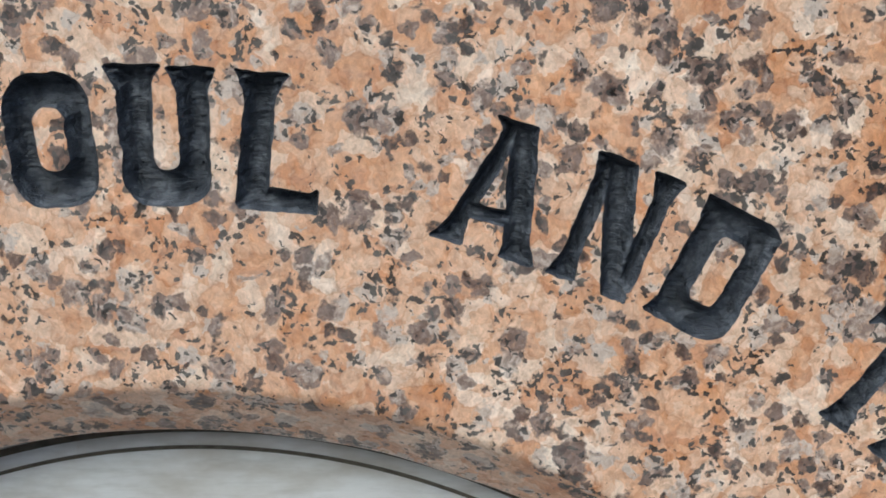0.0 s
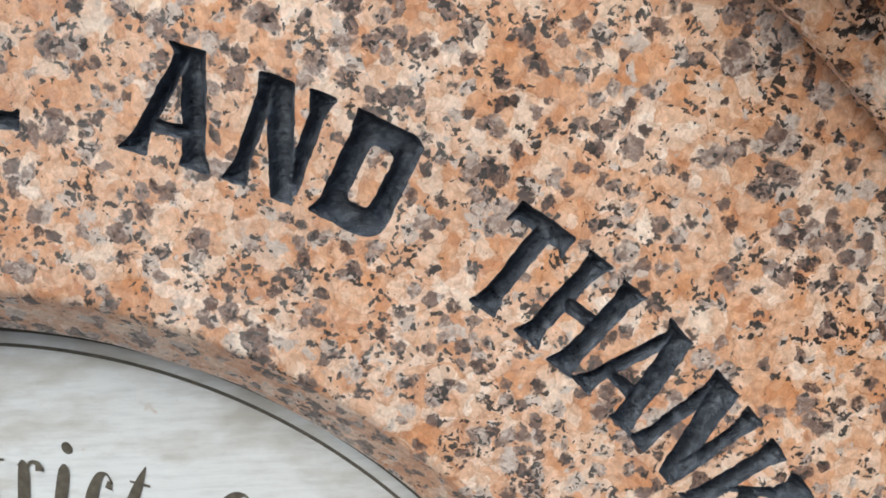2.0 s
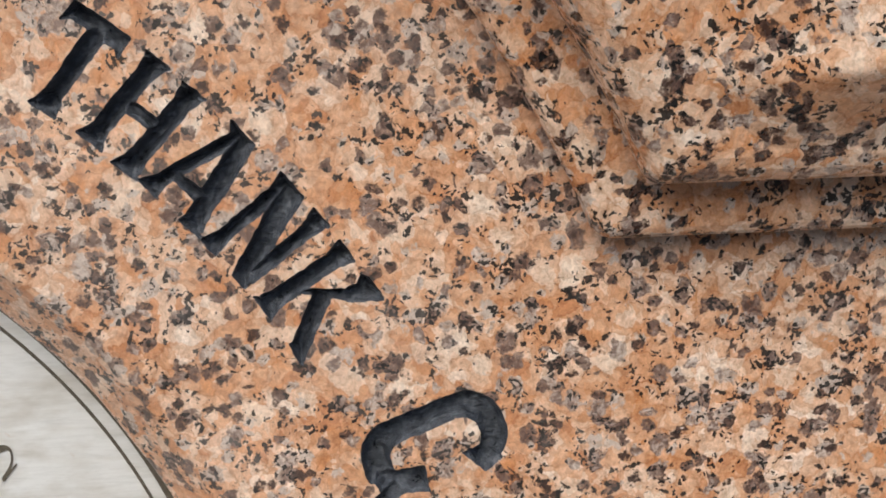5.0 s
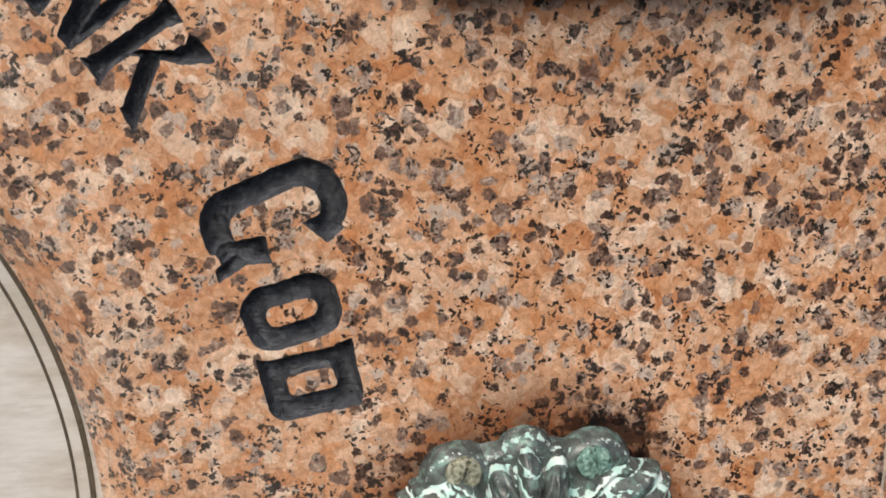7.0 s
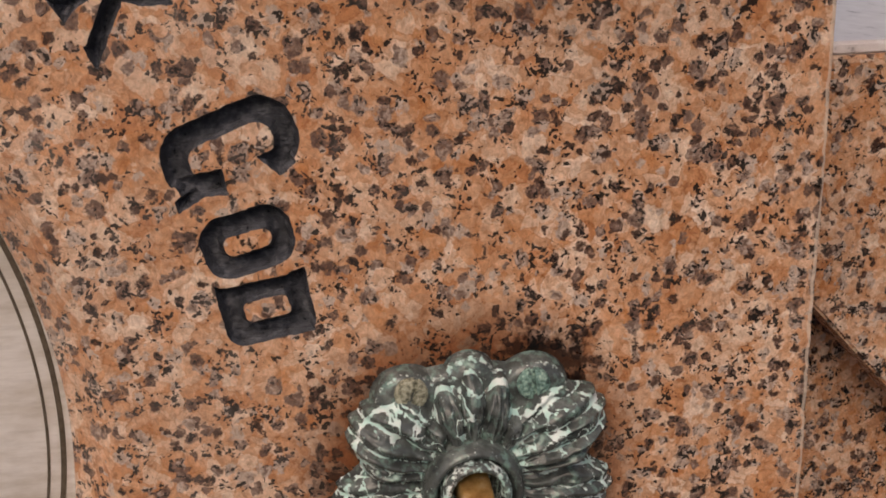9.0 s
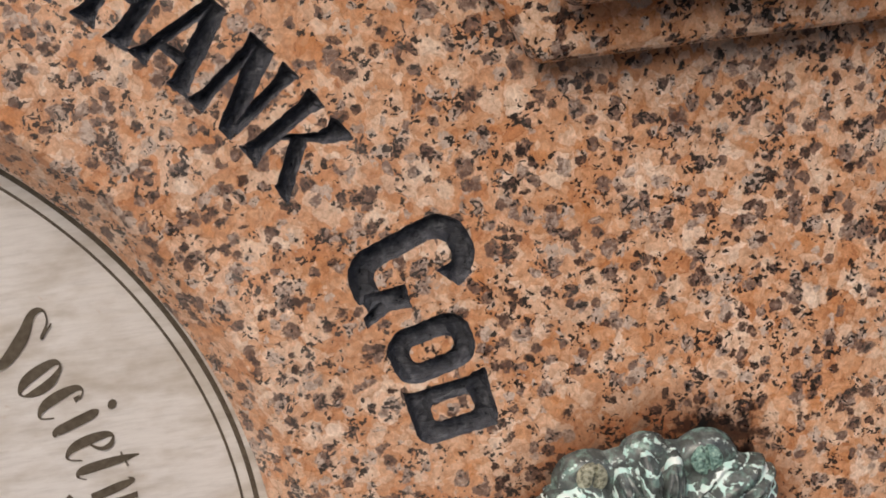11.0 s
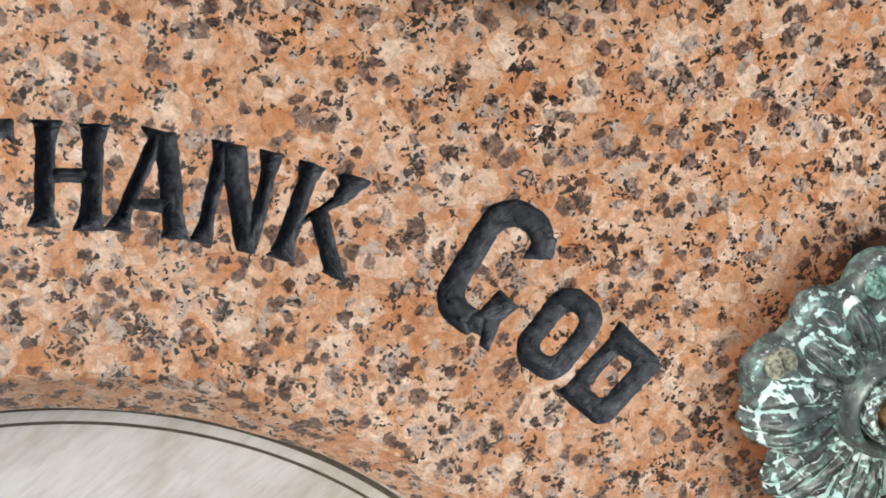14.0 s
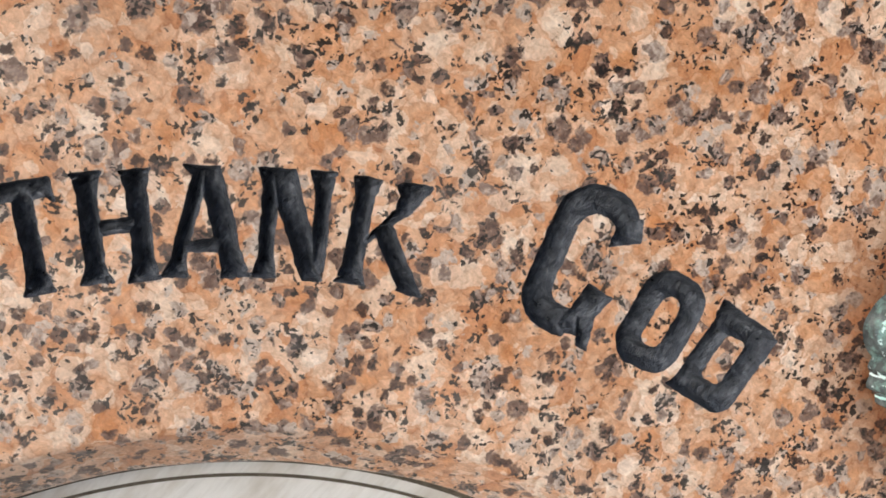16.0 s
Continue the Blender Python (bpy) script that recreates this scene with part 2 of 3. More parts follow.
BLOCKER = grey_blocker()
PALE = pale_flecked()
GRANITE = granite("orange_granite", stain_and_shadow=True)
POLISHED = granite("polished_orange_granite", 0.24)
CHIPPED = granite("chipped_granite_arris", 0.6, arris=True)
PAINT, STEEL, FILL = letter_paint(), brushed_steel(), engraved_fill()
BRONZE, BRASS, PAVING = patina_bronze(), worn_brass(), paving_stone()
SCREW = screw_metal("corroded_screw", (0.10, 0.11, 0.08), (0.36, 0.37, 0.28), (0.58, 0.60, 0.49))
GREEN_SCREW = screw_metal("verdigris_screw", (0.05, 0.08, 0.075), (0.17, 0.33, 0.29), (0.48, 0.68, 0.60))


# ---- mesh helpers ----
def link(name, mesh, material, parent=None, label="", smooth=False):
    mesh.materials.append(material)
    if smooth:
        mesh.shade_smooth()
    ob = new(name, mesh)
    ob.parent = parent
    if label:
        ob["label"] = label
    return ob


def part(name, bm, material, parent=None, label="", smooth=False):
    mesh = bpy.data.meshes.new(name)
    bmesh.ops.recalc_face_normals(bm, faces=bm.faces)
    bm.to_mesh(mesh)
    bm.free()
    return link(name, mesh, material, parent, label, smooth)


def from_arrays(name, verts, faces, material, parent=None, label="", smooth=False):
    mesh = bpy.data.meshes.new(name)
    mesh.from_pydata(verts.tolist(), [], faces.tolist())
    return link(name, mesh, material, parent, label, smooth)


def thing(name, label, category, kind="", group=""):
    return tagged(new(name), label, category, group, kind)


def grid_faces(rows, cols, wrap=False):
    i, j = np.meshgrid(np.arange(rows - 1), np.arange(cols if wrap else cols - 1), indexing="ij")
    k = (j + 1) % cols
    return np.stack([i * cols + j, i * cols + k, (i + 1) * cols + k, (i + 1) * cols + j], -1).reshape(-1, 4)


def soft_noise(x, z, size, seed):
    """Smooth value noise in -1..1 with features of that size."""
    rng = np.random.default_rng(seed)
    table = rng.uniform(-1, 1, (256, 256))
    a, b = x / size, z / size
    i, j = np.floor(a).astype(int), np.floor(b).astype(int)
    u, v = a - i, b - j
    u, v = u * u * (3 - 2 * u), v * v * (3 - 2 * v)
    g = lambda p, q: table[p % 256, q % 256]
    return (g(i, j) * (1 - u) + g(i + 1, j) * u) * (1 - v) + (g(i, j + 1) * (1 - u) + g(i + 1, j + 1) * u) * v


# ---- carved capitals: signed distances in millimetres, x along the line, y up from its foot ----
def poly(x, y, *pts):
    """Distance to a convex polygon, negative inside."""
    pts = np.array(pts, float).reshape(-1, 2)
    area = sum(pts[i - 1][0] * pts[i][1] - pts[i][0] * pts[i - 1][1] for i in range(len(pts)))
    d = np.full(x.shape, -1e9)
    for i in range(len(pts)):
        (ax, ay), (bx, by) = pts[i - 1], pts[i]
        ex, ey = bx - ax, by - ay
        n = math.hypot(ex, ey) * (1 if area > 0 else -1)
        d = np.maximum(d, ((x - ax) * ey - (y - ay) * ex) / n)
    return d


def box(x, y, x0, x1, y0, y1, r):
    """Distance to a rectangle with corners rounded by r."""
    qx, qy = np.abs(x - (x0 + x1) / 2) - (x1 - x0) / 2 + r, np.abs(y - (y0 + y1) / 2) - (y1 - y0) / 2 + r
    return np.hypot(np.maximum(qx, 0), np.maximum(qy, 0)) + np.minimum(np.maximum(qx, qy), 0) - r


def stem(x, y, xb, xt, wb, wt, y0=0.0, y1=32.5, flare=1.9, foot=True, head=True):
    """A stroke from the foot line to the head line, spread into wedge serifs at its ends."""
    at = lambda h: (xb + (xt - xb) * (h - y0) / (y1 - y0), wb + (wt - wb) * (h - y0) / (y1 - y0))
    def slab(h0, h1, f0, f1):
        (c0, w0), (c1, w1) = at(h0), at(h1)
        return poly(x, y, c0 - w0 / 2 - f0, h0, c0 + w0 / 2 + f0, h0, c1 + w1 / 2 + f1, h1, c1 - w1 / 2 - f1, h1)
    d = slab(y0, y1, 0, 0)
    if foot:
        d = np.minimum(d, np.minimum(slab(y0, y0 + 2.2, flare, flare * 0.55), slab(y0 + 1.5, y0 + 6.5, flare * 0.65, 0)))
    if head:
        d = np.minimum(d, np.minimum(slab(y1 - 2.2, y1, flare * 0.55, flare), slab(y1 - 6.5, y1 - 1.5, 0, flare * 0.65)))
    return d


def glyph_o(x, y):
    return np.maximum(box(x, y, -10.6, 10.6, -0.3, 32.6, 8.5), -box(x, y, -3.6, 3.9, 8.8, 24.2, 3.4))


def glyph_u(x, y):
    bowl = np.maximum(box(x, y, -10.8, 10.6, -0.6, 60, 7.5), y - 30)
    slot = np.maximum(box(x, y, -2.9, 3.0, 8.2, 60, 2.6), -1e9)
    d = np.maximum(bowl, -slot)
    return np.minimum(d, np.minimum(stem(x, y, -7.4, -7.9, 7.6, 8.0, 14, 33.6, 3.6, foot=False), stem(x, y, 6.6, 6.6, 7.2, 7.2, 14, 33.2, 3.2, foot=False)))


def glyph_l(x, y):
    foot = poly(x, y, -9.5, -0.6, 10.6, -0.2, 10.2, 4.8, -2, 5.6)
    tip = poly(x, y, 6.0, 3.0, 10.6, -0.2, 10.9, 7.0)
    return np.minimum(np.minimum(stem(x, y, -5.4, -5.0, 8.2, 7.4, 0, 33.0, 2.9, foot=False), foot), tip)


def glyph_a(x, y):
    left = stem(x, y, -9.6, -0.6, 4.6, 4.8, -0.3, 32.3, 2.3, head=False)
    right = stem(x, y, 8.5, 1.0, 6.8, 7.2, -0.6, 32.7, 1.4, head=False)
    right = np.minimum(right, poly(x, y, -6.2, 32.9, -2.6, 28.4, 4.8, 28.4, 4.9, 32.7))
    return np.minimum(np.minimum(left, right), poly(x, y, -9.0, 7.0, 8.5, 7.4, 7.0, 11.6, -7.5, 10.8))


def glyph_n(x, y):
    left = stem(x, y, -7.6, -7.4, 4.6, 4.8, -0.5, 32.2, 1.8)
    right = stem(x, y, 7.8, 7.6, 4.6, 5.0, 2.0, 32.6, 1.9, foot=False)
    return np.minimum(np.minimum(left, right), poly(x, y, 3.2, -0.8, 10.0, -0.8, -0.8, 32.4, -9.8, 32.4))


def glyph_d(x, y):
    outer = np.maximum(np.maximum(box(x, y, -30, 12.2, -0.2, 32.8, 7.0), -11.0 - x), np.maximum(-y - 0.2, y - 32.8))
    corner = poly(x, y, -11.6, 26.5, 12.0, 24.5, 12.6, 31.0, 8.0, 32.8, -12.4, 32.8)
    serif = poly(x, y, -12.6, -0.2, -4.0, -0.2, -4.0, 5.0, -10.8, 5.0)
    d = np.minimum(np.minimum(outer, corner), serif)
    return np.maximum(d, -np.minimum(box(x, y, -3.9, 3.7, 8.2, 24.6, 2.2), 1e9))


def glyph_d_narrow(x, y):
    outer = np.maximum(np.maximum(box(x, y, -30, 9.6, -0.4, 32.8, 6.0), -11.0 - x), np.maximum(-y - 0.4, y - 32.8))
    corner = poly(x, y, -11.6, 26.5, 8.8, 25.0, 9.6, 30.6, 6.4, 32.8, -12.4, 32.8)
    serif = poly(x, y, -13.2, -0.4, -4.0, -0.4, -4.0, 5.0, -10.8, 5.0)
    return np.maximum(np.minimum(np.minimum(outer, corner), serif), -box(x, y, -4.2, 3.0, 7.8, 25.2, 2.2))


def glyph_t(x, y):
    bar = poly(x, y, -9.8, 26.8, 8.2, 26.8, 8.8, 32.6, -10.4, 32.6)
    ends = np.minimum(poly(x, y, -10.8, 24.4, -7.2, 27.4, -7.0, 31, -10.2, 32.6), poly(x, y, 9.2, 24.0, 8.8, 32.4, 5.6, 31, 5.8, 27.4))
    return np.minimum(np.minimum(bar, ends), stem(x, y, -0.4, 0.2, 6.2, 5.8, -0.5, 32, 2.0, head=False))


def glyph_h(x, y):
    left, right = stem(x, y, -6.9, -6.6, 6.0, 5.8, 0, 32.6, 1.9), stem(x, y, 6.6, 6.9, 6.4, 6.0, -0.6, 32.4, 1.9)
    return np.minimum(np.minimum(left, right), poly(x, y, -6, 13.6, 6, 14.2, 6, 18.8, -6, 18.2))


def glyph_k(x, y):
    st = stem(x, y, -7.2, -7.0, 6.2, 6.0, -0.4, 32.4, 1.9)
    arm = poly(x, y, -5.0, 11.6, -3.4, 16.6, 4.6, 27.0, 8.2, 24.0)
    hook = np.minimum(poly(x, y, 2.2, 24.2, 6.4, 21.8, 13.4, 32.6, 4.0, 31.6), poly(x, y, 1.6, 31.2, 4.4, 26.0, 13.6, 32.8, 4.0, 32.6))
    leg = poly(x, y, 8.0, -0.8, 15.4, -1.2, 2.0, 20.4, -3.0, 16.8)
    toe = poly(x, y, 6.6, -0.6, 16.2, -1.6, 12.0, 3.8, 8.0, 4.2)
    return np.minimum(np.minimum(st, np.minimum(arm, hook)), np.minimum(leg, toe))


def glyph_g(x, y):
    ring = np.maximum(box(x, y, -16.4, 12.4, -0.8, 48.2, 13.2), -box(x, y, -7.4, 5.0, 8.8, 39.4, 6.0))
    ring = np.maximum(ring, -poly(x, y, 0.8, 20.0, 30, 20.0, 30, 50.0, 4.4, 32.4))
    ring = np.maximum(ring, -poly(x, y, 2.6, -8, 30, -8, 30, 20.4, 2.6, 20.4))
    beak = np.minimum(poly(x, y, 4.2, 31.0, 13.6, 36.0, 11.6, 43.0, 3.4, 42.0), poly(x, y, 3.6, 30.6, 14.0, 35.6, 8.0, 40.0))
    spur = poly(x, y, -1.0, 0.4, 7.4, 1.2, 12.6, 16.4, 3.2, 18.2)
    tail = poly(x, y, 3.4, 8.4, 9.8, 9.0, 12.0, -2.4, 7.4, -1.6)
    return np.minimum(np.minimum(ring, beak), np.minimum(spur, tail))


def glyph_o_wide(x, y):
    return np.maximum(box(x, y, -12.0, 11.2, 0.2, 33.4, 9.0), -box(x, y, -3.7, 3.2, 8.0, 25.4, 3.2))


# glyph, middle of the letter in degrees clockwise from the crown
LETTERS = [
    (glyph_o, -3.55), (glyph_u, 1.78), (glyph_l, 6.95), (glyph_a, 17.45), (glyph_n, 23.1), (glyph_d_narrow, 28.5),
    (glyph_t, 37.75), (glyph_h, 42.25), (glyph_a, 47.05), (glyph_n, 51.9), (glyph_k, 56.9), (glyph_g, 69.1),
    (glyph_o_wide, 75.1), (glyph_d, 80.05),
]
CX, CZ = -0.0555, 0.8712
FOOT, LIP = 0.2825, 0.237
LEFT, RIGHT, BOTTOM, TOP, DEEP = -0.561, 0.450, 0.02, 1.36, 0.30


# ---- the granite fountain front ----
def ring_points(radius, angles):
    return CX + radius * np.sin(angles), CZ + radius * np.cos(angles)


def fountain_front():
    """One upright slab: a round niche with a splayed rim, the inscription cut round it."""
    slab = thing("granite_fountain_front", "upright orange-pink granite fountain front with black carved inscription", "fountain")
    cell = 0.00042
    count = 4100
    angles = np.arange(count) * 2 * math.pi / count
    signed = np.where(angles > math.pi, angles - 2 * math.pi, angles)
    order = np.argsort(signed)
    signed = signed[order]
    lo, hi = np.searchsorted(signed, [radians(-7.6), radians(84.4)])
    r_in, r_out = 0.2765, 0.3345
    radii = np.linspace(r_in, r_out, int((r_out - r_in) / cell) + 1)
    a, r = np.meshgrid(signed[lo:hi], radii, indexing="ij")
    x, z = ring_points(r, a)
    rows, cols = x.shape

    ragged = 0.00022 * soft_noise(x, z, 0.0016, 3) + 0.00026 * soft_noise(x, z, 0.0047, 4)
    tooled = np.minimum(soft_noise(x * 0.4, z, 0.0013, 7), 0.4) + 0.6 * soft_noise(x * 0.3, z, 0.0024, 8)
    depth_noise = 0.00034 * tooled + 0.00025 * soft_noise(x, z, 0.0013, 5) + 0.00045 * soft_noise(x, z, 0.0042, 6)

    def distances(x, z, ragged):
        best, which = np.full(x.shape, 1.0), np.full(x.shape, -1)
        for k, (glyph, mid) in enumerate(LETTERS):
            m = radians(mid)
            dx, dz = x - CX, z - CZ
            u, v = dx * math.cos(m) - dz * math.sin(m), dx * math.sin(m) + dz * math.cos(m) - FOOT
            near = (np.abs(u) < 0.024) & (v > -0.03) & (v < 0.07)
            d = np.full(x.shape, 1.0)
            d[near] = glyph(u[near] * 1000, v[near] * 1000) / 1000
            d += ragged
            closer = d < best
            best[closer], which[closer] = d[closer], k
        return best, which

    d, which = distances(x, z, ragged)
    # draw the vertices next to an outline onto it
    step = 1e-5
    gx = (distances(x + step, z, ragged)[0] - distances(x - step, z, ragged)[0]) / (2 * step)
    gz = (distances(x, z + step, ragged)[0] - distances(x, z - step, ragged)[0]) / (2 * step)
    size = np.maximum(gx * gx + gz * gz, 0.25)
    snap = np.abs(d) < 0.62 * cell
    inside_box = np.zeros_like(snap)
    inside_box[2:-2, 2:-2] = True
    snap &= inside_box
    x = np.where(snap, x - np.clip(d * gx / size, -cell, cell), x)
    z = np.where(snap, z - np.clip(d * gz / size, -cell, cell), z)
    d = np.where(snap, 0.0, d)
    within = np.maximum(-d, 0.0)
    wall = within / 0.0021
    y = 0.0064 * wall / (1 + wall ** 5) ** 0.2 + np.where(within > 0, depth_noise * np.minimum(within / 0.0008, 1), 0)
    y = np.maximum(y, 0)

    verts = np.stack([x, y, z], -1).reshape(-1, 3)
    flat_d, flat_k = d.ravel(), which.ravel()
    quads = grid_faces(rows, cols)
    zero = flat_d[quads] == 0
    other = (zero[:, 1] & zero[:, 3]) & ~(zero[:, 0] & zero[:, 2])
    tri = np.where(other[:, None, None], quads[:, [[0, 1, 3], [1, 2, 3]]], quads[:, [[0, 1, 2], [0, 2, 3]]]).reshape(-1, 3)
    mean = flat_d[tri].sum(1)
    cut = mean < 0
    low = flat_k[tri[np.arange(len(tri)), np.argmin(flat_d[tri], 1)]]

    # plain rings inside and outside the lettered band, and the rest out to the slab's edges
    a_all = signed
    def border(ang):
        dx, dz = math.sin(ang), math.cos(ang)
        reach = [((RIGHT if dx > 0 else LEFT) - CX) / dx if abs(dx) > 1e-9 else 1e9, ((TOP if dz > 0 else BOTTOM) - CZ) / dz if abs(dz) > 1e-9 else 1e9]
        return min(reach)
    corners = [math.atan2(px - CX, pz - CZ) for px in (LEFT, RIGHT) for pz in (BOTTOM, TOP)]
    for c in corners:
        a_all[np.argmin(np.abs(a_all - c))] = c
    edge_r = np.array([border(t) for t in a_all]) - 0.0012
    lip = np.full(count, LIP)
    rings = [lip, np.full(count, r_in), np.full(count, r_out), edge_r]
    pv = []
    for rr in rings:
        px, pz = ring_points(rr, a_all)
        pv.append(np.stack([px, np.zeros(count), pz], -1))
    base = len(verts)
    pv = np.concatenate(pv)
    pq = grid_faces(4, count, wrap=True)
    col = pq[:, 0] % count
    row = pq[:, 0] // count
    keep = ~((row == 1) & (col >= lo) & (col < hi - 1))
    pq = pq[keep] + base
    pt = np.concatenate([pq[:, [0, 1, 2]], pq[:, [0, 2, 3]]])
    face = np.concatenate([tri[~cut][:, ::-1], pt])
    everything = np.concatenate([verts, pv])

    def pick(name, faces, material, label=""):
        used, back = np.unique(faces, return_inverse=True)
        return from_arrays(name, everything[used], back.reshape(-1, 3), material, slab, label)

    pick("front_face", face, GRANITE)
    for k in range(len(LETTERS)):
        mine = tri[cut & (low == k)]
        if len(mine):
            ob = pick("carved_letter", mine[:, ::-1], PAINT, "black painted carved capital letter")
            ob.data.shade_smooth()

    # splayed rim of the niche, rounded off at its lip
    turn = np.linspace(0, 2 * math.pi, 361)[:-1]
    prof = []
    for s in np.linspace(0, 1, 12):
        a = 0.80 * s
        prof.append((LIP - 0.0062 * math.sin(a) * 0.9, 0.0062 * (1 - math.cos(a)), 0.15 * s))
    r0, d0, _ = prof[-1]
    for s in np.linspace(0.06, 1, 12):
        prof.append((r0 + (0.2185 - r0) * s, d0 + (0.0155 - d0) * s, 0.2 + 0.8 * s))
    prof += [(0.2178, 0.0166, 1.0), (0.2176, 0.0190, 1.0), (0.2176, 0.0380, 1.0)]
    pts = []
    for rad, dep, s in prof:
        px, pz = ring_points(rad, turn)
        wob = 0.0005 * s * soft_noise(px, pz, 0.02, 9)
        pts.append(np.stack([px + wob, np.full(len(turn), dep), pz + wob], -1))
    from_arrays("niche_rim", np.concatenate(pts), grid_faces(len(prof), len(turn), wrap=True), GRANITE, slab, smooth=True)

    # arrises, sides, back
    bm = bmesh.new()
    m = 0.0012
    loops = []
    for inset, dep in ((m, 0.0), (0.0003, 0.0004), (0.0, m), (0.0, DEEP)):
        loops.append([bm.verts.new((px, dep, pz)) for px, pz in ((LEFT + inset, BOTTOM + inset), (RIGHT - inset, BOTTOM + inset), (RIGHT - inset, TOP - inset), (LEFT + inset, TOP - inset))])
    for p, q in zip(loops, loops[1:]):
        for i in range(4):
            bm.faces.new((p[i], p[(i + 1) % 4], q[(i + 1) % 4], q[i]))
    bm.faces.new(loops[-1])
    part("slab_body", bm, GRANITE, slab)
    zs = np.linspace(BOTTOM + 0.01, TOP - 0.01, 900)
    chip = 0.0016 + 0.0009 * soft_noise(zs, zs * 0 + 0.3, 0.012, 41) + 0.0005 * soft_noise(zs, zs * 0 + 0.7, 0.0035, 42)
    rail = [np.stack([RIGHT - chip * a, -0.0003 + chip * b, zs], -1) for a, b in ((1.0, 0.0), (0.42, 0.12), (0.02, 0.5), (-0.15, 1.0))]
    from_arrays("chipped_arris", np.concatenate(rail), grid_faces(4, len(zs)), CHIPPED, slab, "pale chipped granite edge")
    return slab


FRONT = fountain_front()


def rounded_outline(pts, radii, steps=7):
    """A closed outline with its corners rounded."""
    out = []
    n = len(pts)
    for i in range(n):
        p, a, b = Vector(pts[i]), Vector(pts[i - 1]), Vector(pts[(i + 1) % n])
        rad = radii[i]
        if rad <= 0:
            out.append(p)
            continue
        u, v = (a - p).normalized(), (b - p).normalized()
        half = u.angle(v) / 2
        cut = rad / math.tan(half)
        mid = p + (u + v).normalized() * rad / math.sin(half)
        s, e = p + u * cut - mid, p + v * cut - mid
        for k in range(steps + 1):
            w = s.lerp(e, k / steps)
            out.append(mid + w.normalized() * rad)
    return out


def spandrel_outline(radius, low, right, top, corner):
    """Between a curve that opens slowly round the niche, a level foot and an upright side."""
    reach = lambda t: radius + 0.040 * (radians(60) - t)
    first = last = 1.0
    for k in range(12):
        first, last = math.acos((top - CZ) / reach(first)), math.acos((low - CZ) / reach(last))
    arc = [(CX + reach(t) * math.sin(t), CZ + reach(t) * math.cos(t)) for t in np.linspace(first, last, 40)]
    pts = arc + [(right, low), (right, top)]
    return rounded_outline(pts, [0.0] * 39 + [corner, corner, 0.002])


def raised_step(name, outline_at, levels, parent, foot=0.0, lean=0.0):
    """A raised field: loops of (growth, depth) from the wall outward; its front may lean out above its foot."""
    bm = bmesh.new()
    loops = [[bm.verts.new((p[0], dep - lean * (p[1] - foot) * k / (len(levels) - 1), p[1])) for p in outline_at(grow)] for k, (grow, dep) in enumerate(levels)]
    for p, q in zip(loops, loops[1:]):
        for i in range(len(p)):
            bm.faces.new((p[i], p[(i + 1) % len(p)], q[(i + 1) % len(p)], q[i]))
    bm.faces.new(loops[-1])
    return part(name, bm, POLISHED, parent, smooth=False)


def spandrel():
    top = 1.246
    one = lambda g: spandrel_outline(0.3827 + g, 1.0528 + g, 0.424 - g, top - g, 0.0075)
    two = lambda g: spandrel_outline(0.4006 + g, 1.0730 + g, 0.403 - g, top - 0.02 - g, 0.006)
    first = raised_step("raised_moulding", one, [(0.0020, 0.0004), (0.0020, -0.0020), (0.0008, -0.0036), (-0.0004, -0.0062), (-0.0009, -0.0095), (-0.0003, -0.0130), (0.0012, -0.0152), (0.0032, -0.0162), (0.009, -0.0168)], FRONT)
    second = raised_step("raised_field", two, [(0.0020, -0.0160), (0.0020, -0.0184), (0.0009, -0.0200), (-0.0004, -0.0232), (-0.0008, -0.0285), (0.0, -0.0332), (0.0018, -0.0360), (0.0042, -0.0376), (0.008, -0.0384)], FRONT, 1.0725, 0.20)
    # carved boss: long shaded underside, a blunt nose and a front that leans back to the light
    rows, cols = 61, 81
    u, v = np.meshgrid(np.linspace(0, 1, rows), np.linspace(0, 1, cols), indexing="ij")
    x, z = 0.294 + 0.106 * v, 1.0785 + 0.134 * u
    nose = 1.1010 + 0.0060 * np.minimum((x - 0.306) / 0.040, 1.0)
    under = np.clip((z - 1.0785) / (nose - 1.0785), 0, 1)
    over = np.clip((z - nose) / 0.085, 0, 1)
    out = np.where(z < nose, under ** 1.6, (1 - over) ** 0.9)
    spread = np.clip((x - 0.296) / 0.056, 0, 1)
    spread = spread * spread * (3 - 2 * spread) * np.clip((0.400 - x) / 0.012, 0, 1)
    y = -0.0376 - 0.20 * (z - 1.0725) - 0.0170 * out * spread + 0.0006 * soft_noise(x, z, 0.012, 61)
    from_arrays("carved_boss", np.stack([x, y, z], -1).reshape(-1, 3), grid_faces(rows, cols), POLISHED, FRONT, smooth=True)


spandrel()


# ---- steel plaque in the niche ----
def strip_ring(name, r0, r1, y, parent, material, label=""):
    t = np.linspace(0, 2 * math.pi, 541)[:-1]
    pts = []
    for rad, dep in ((r0, y + 0.0003), (r0, y), (r1, y), (r1, y + 0.0003)):
        px, pz = PX + rad * np.sin(t), PZ + rad * np.cos(t)
        pts.append(np.stack([px, np.full(len(t), dep), pz], -1))
    return from_arrays(name, np.concatenate(pts), grid_faces(4, len(t), wrap=True), material, parent, label)


PX, PZ, PY = CX + 0.0006, CZ + 0.0012, 0.0340


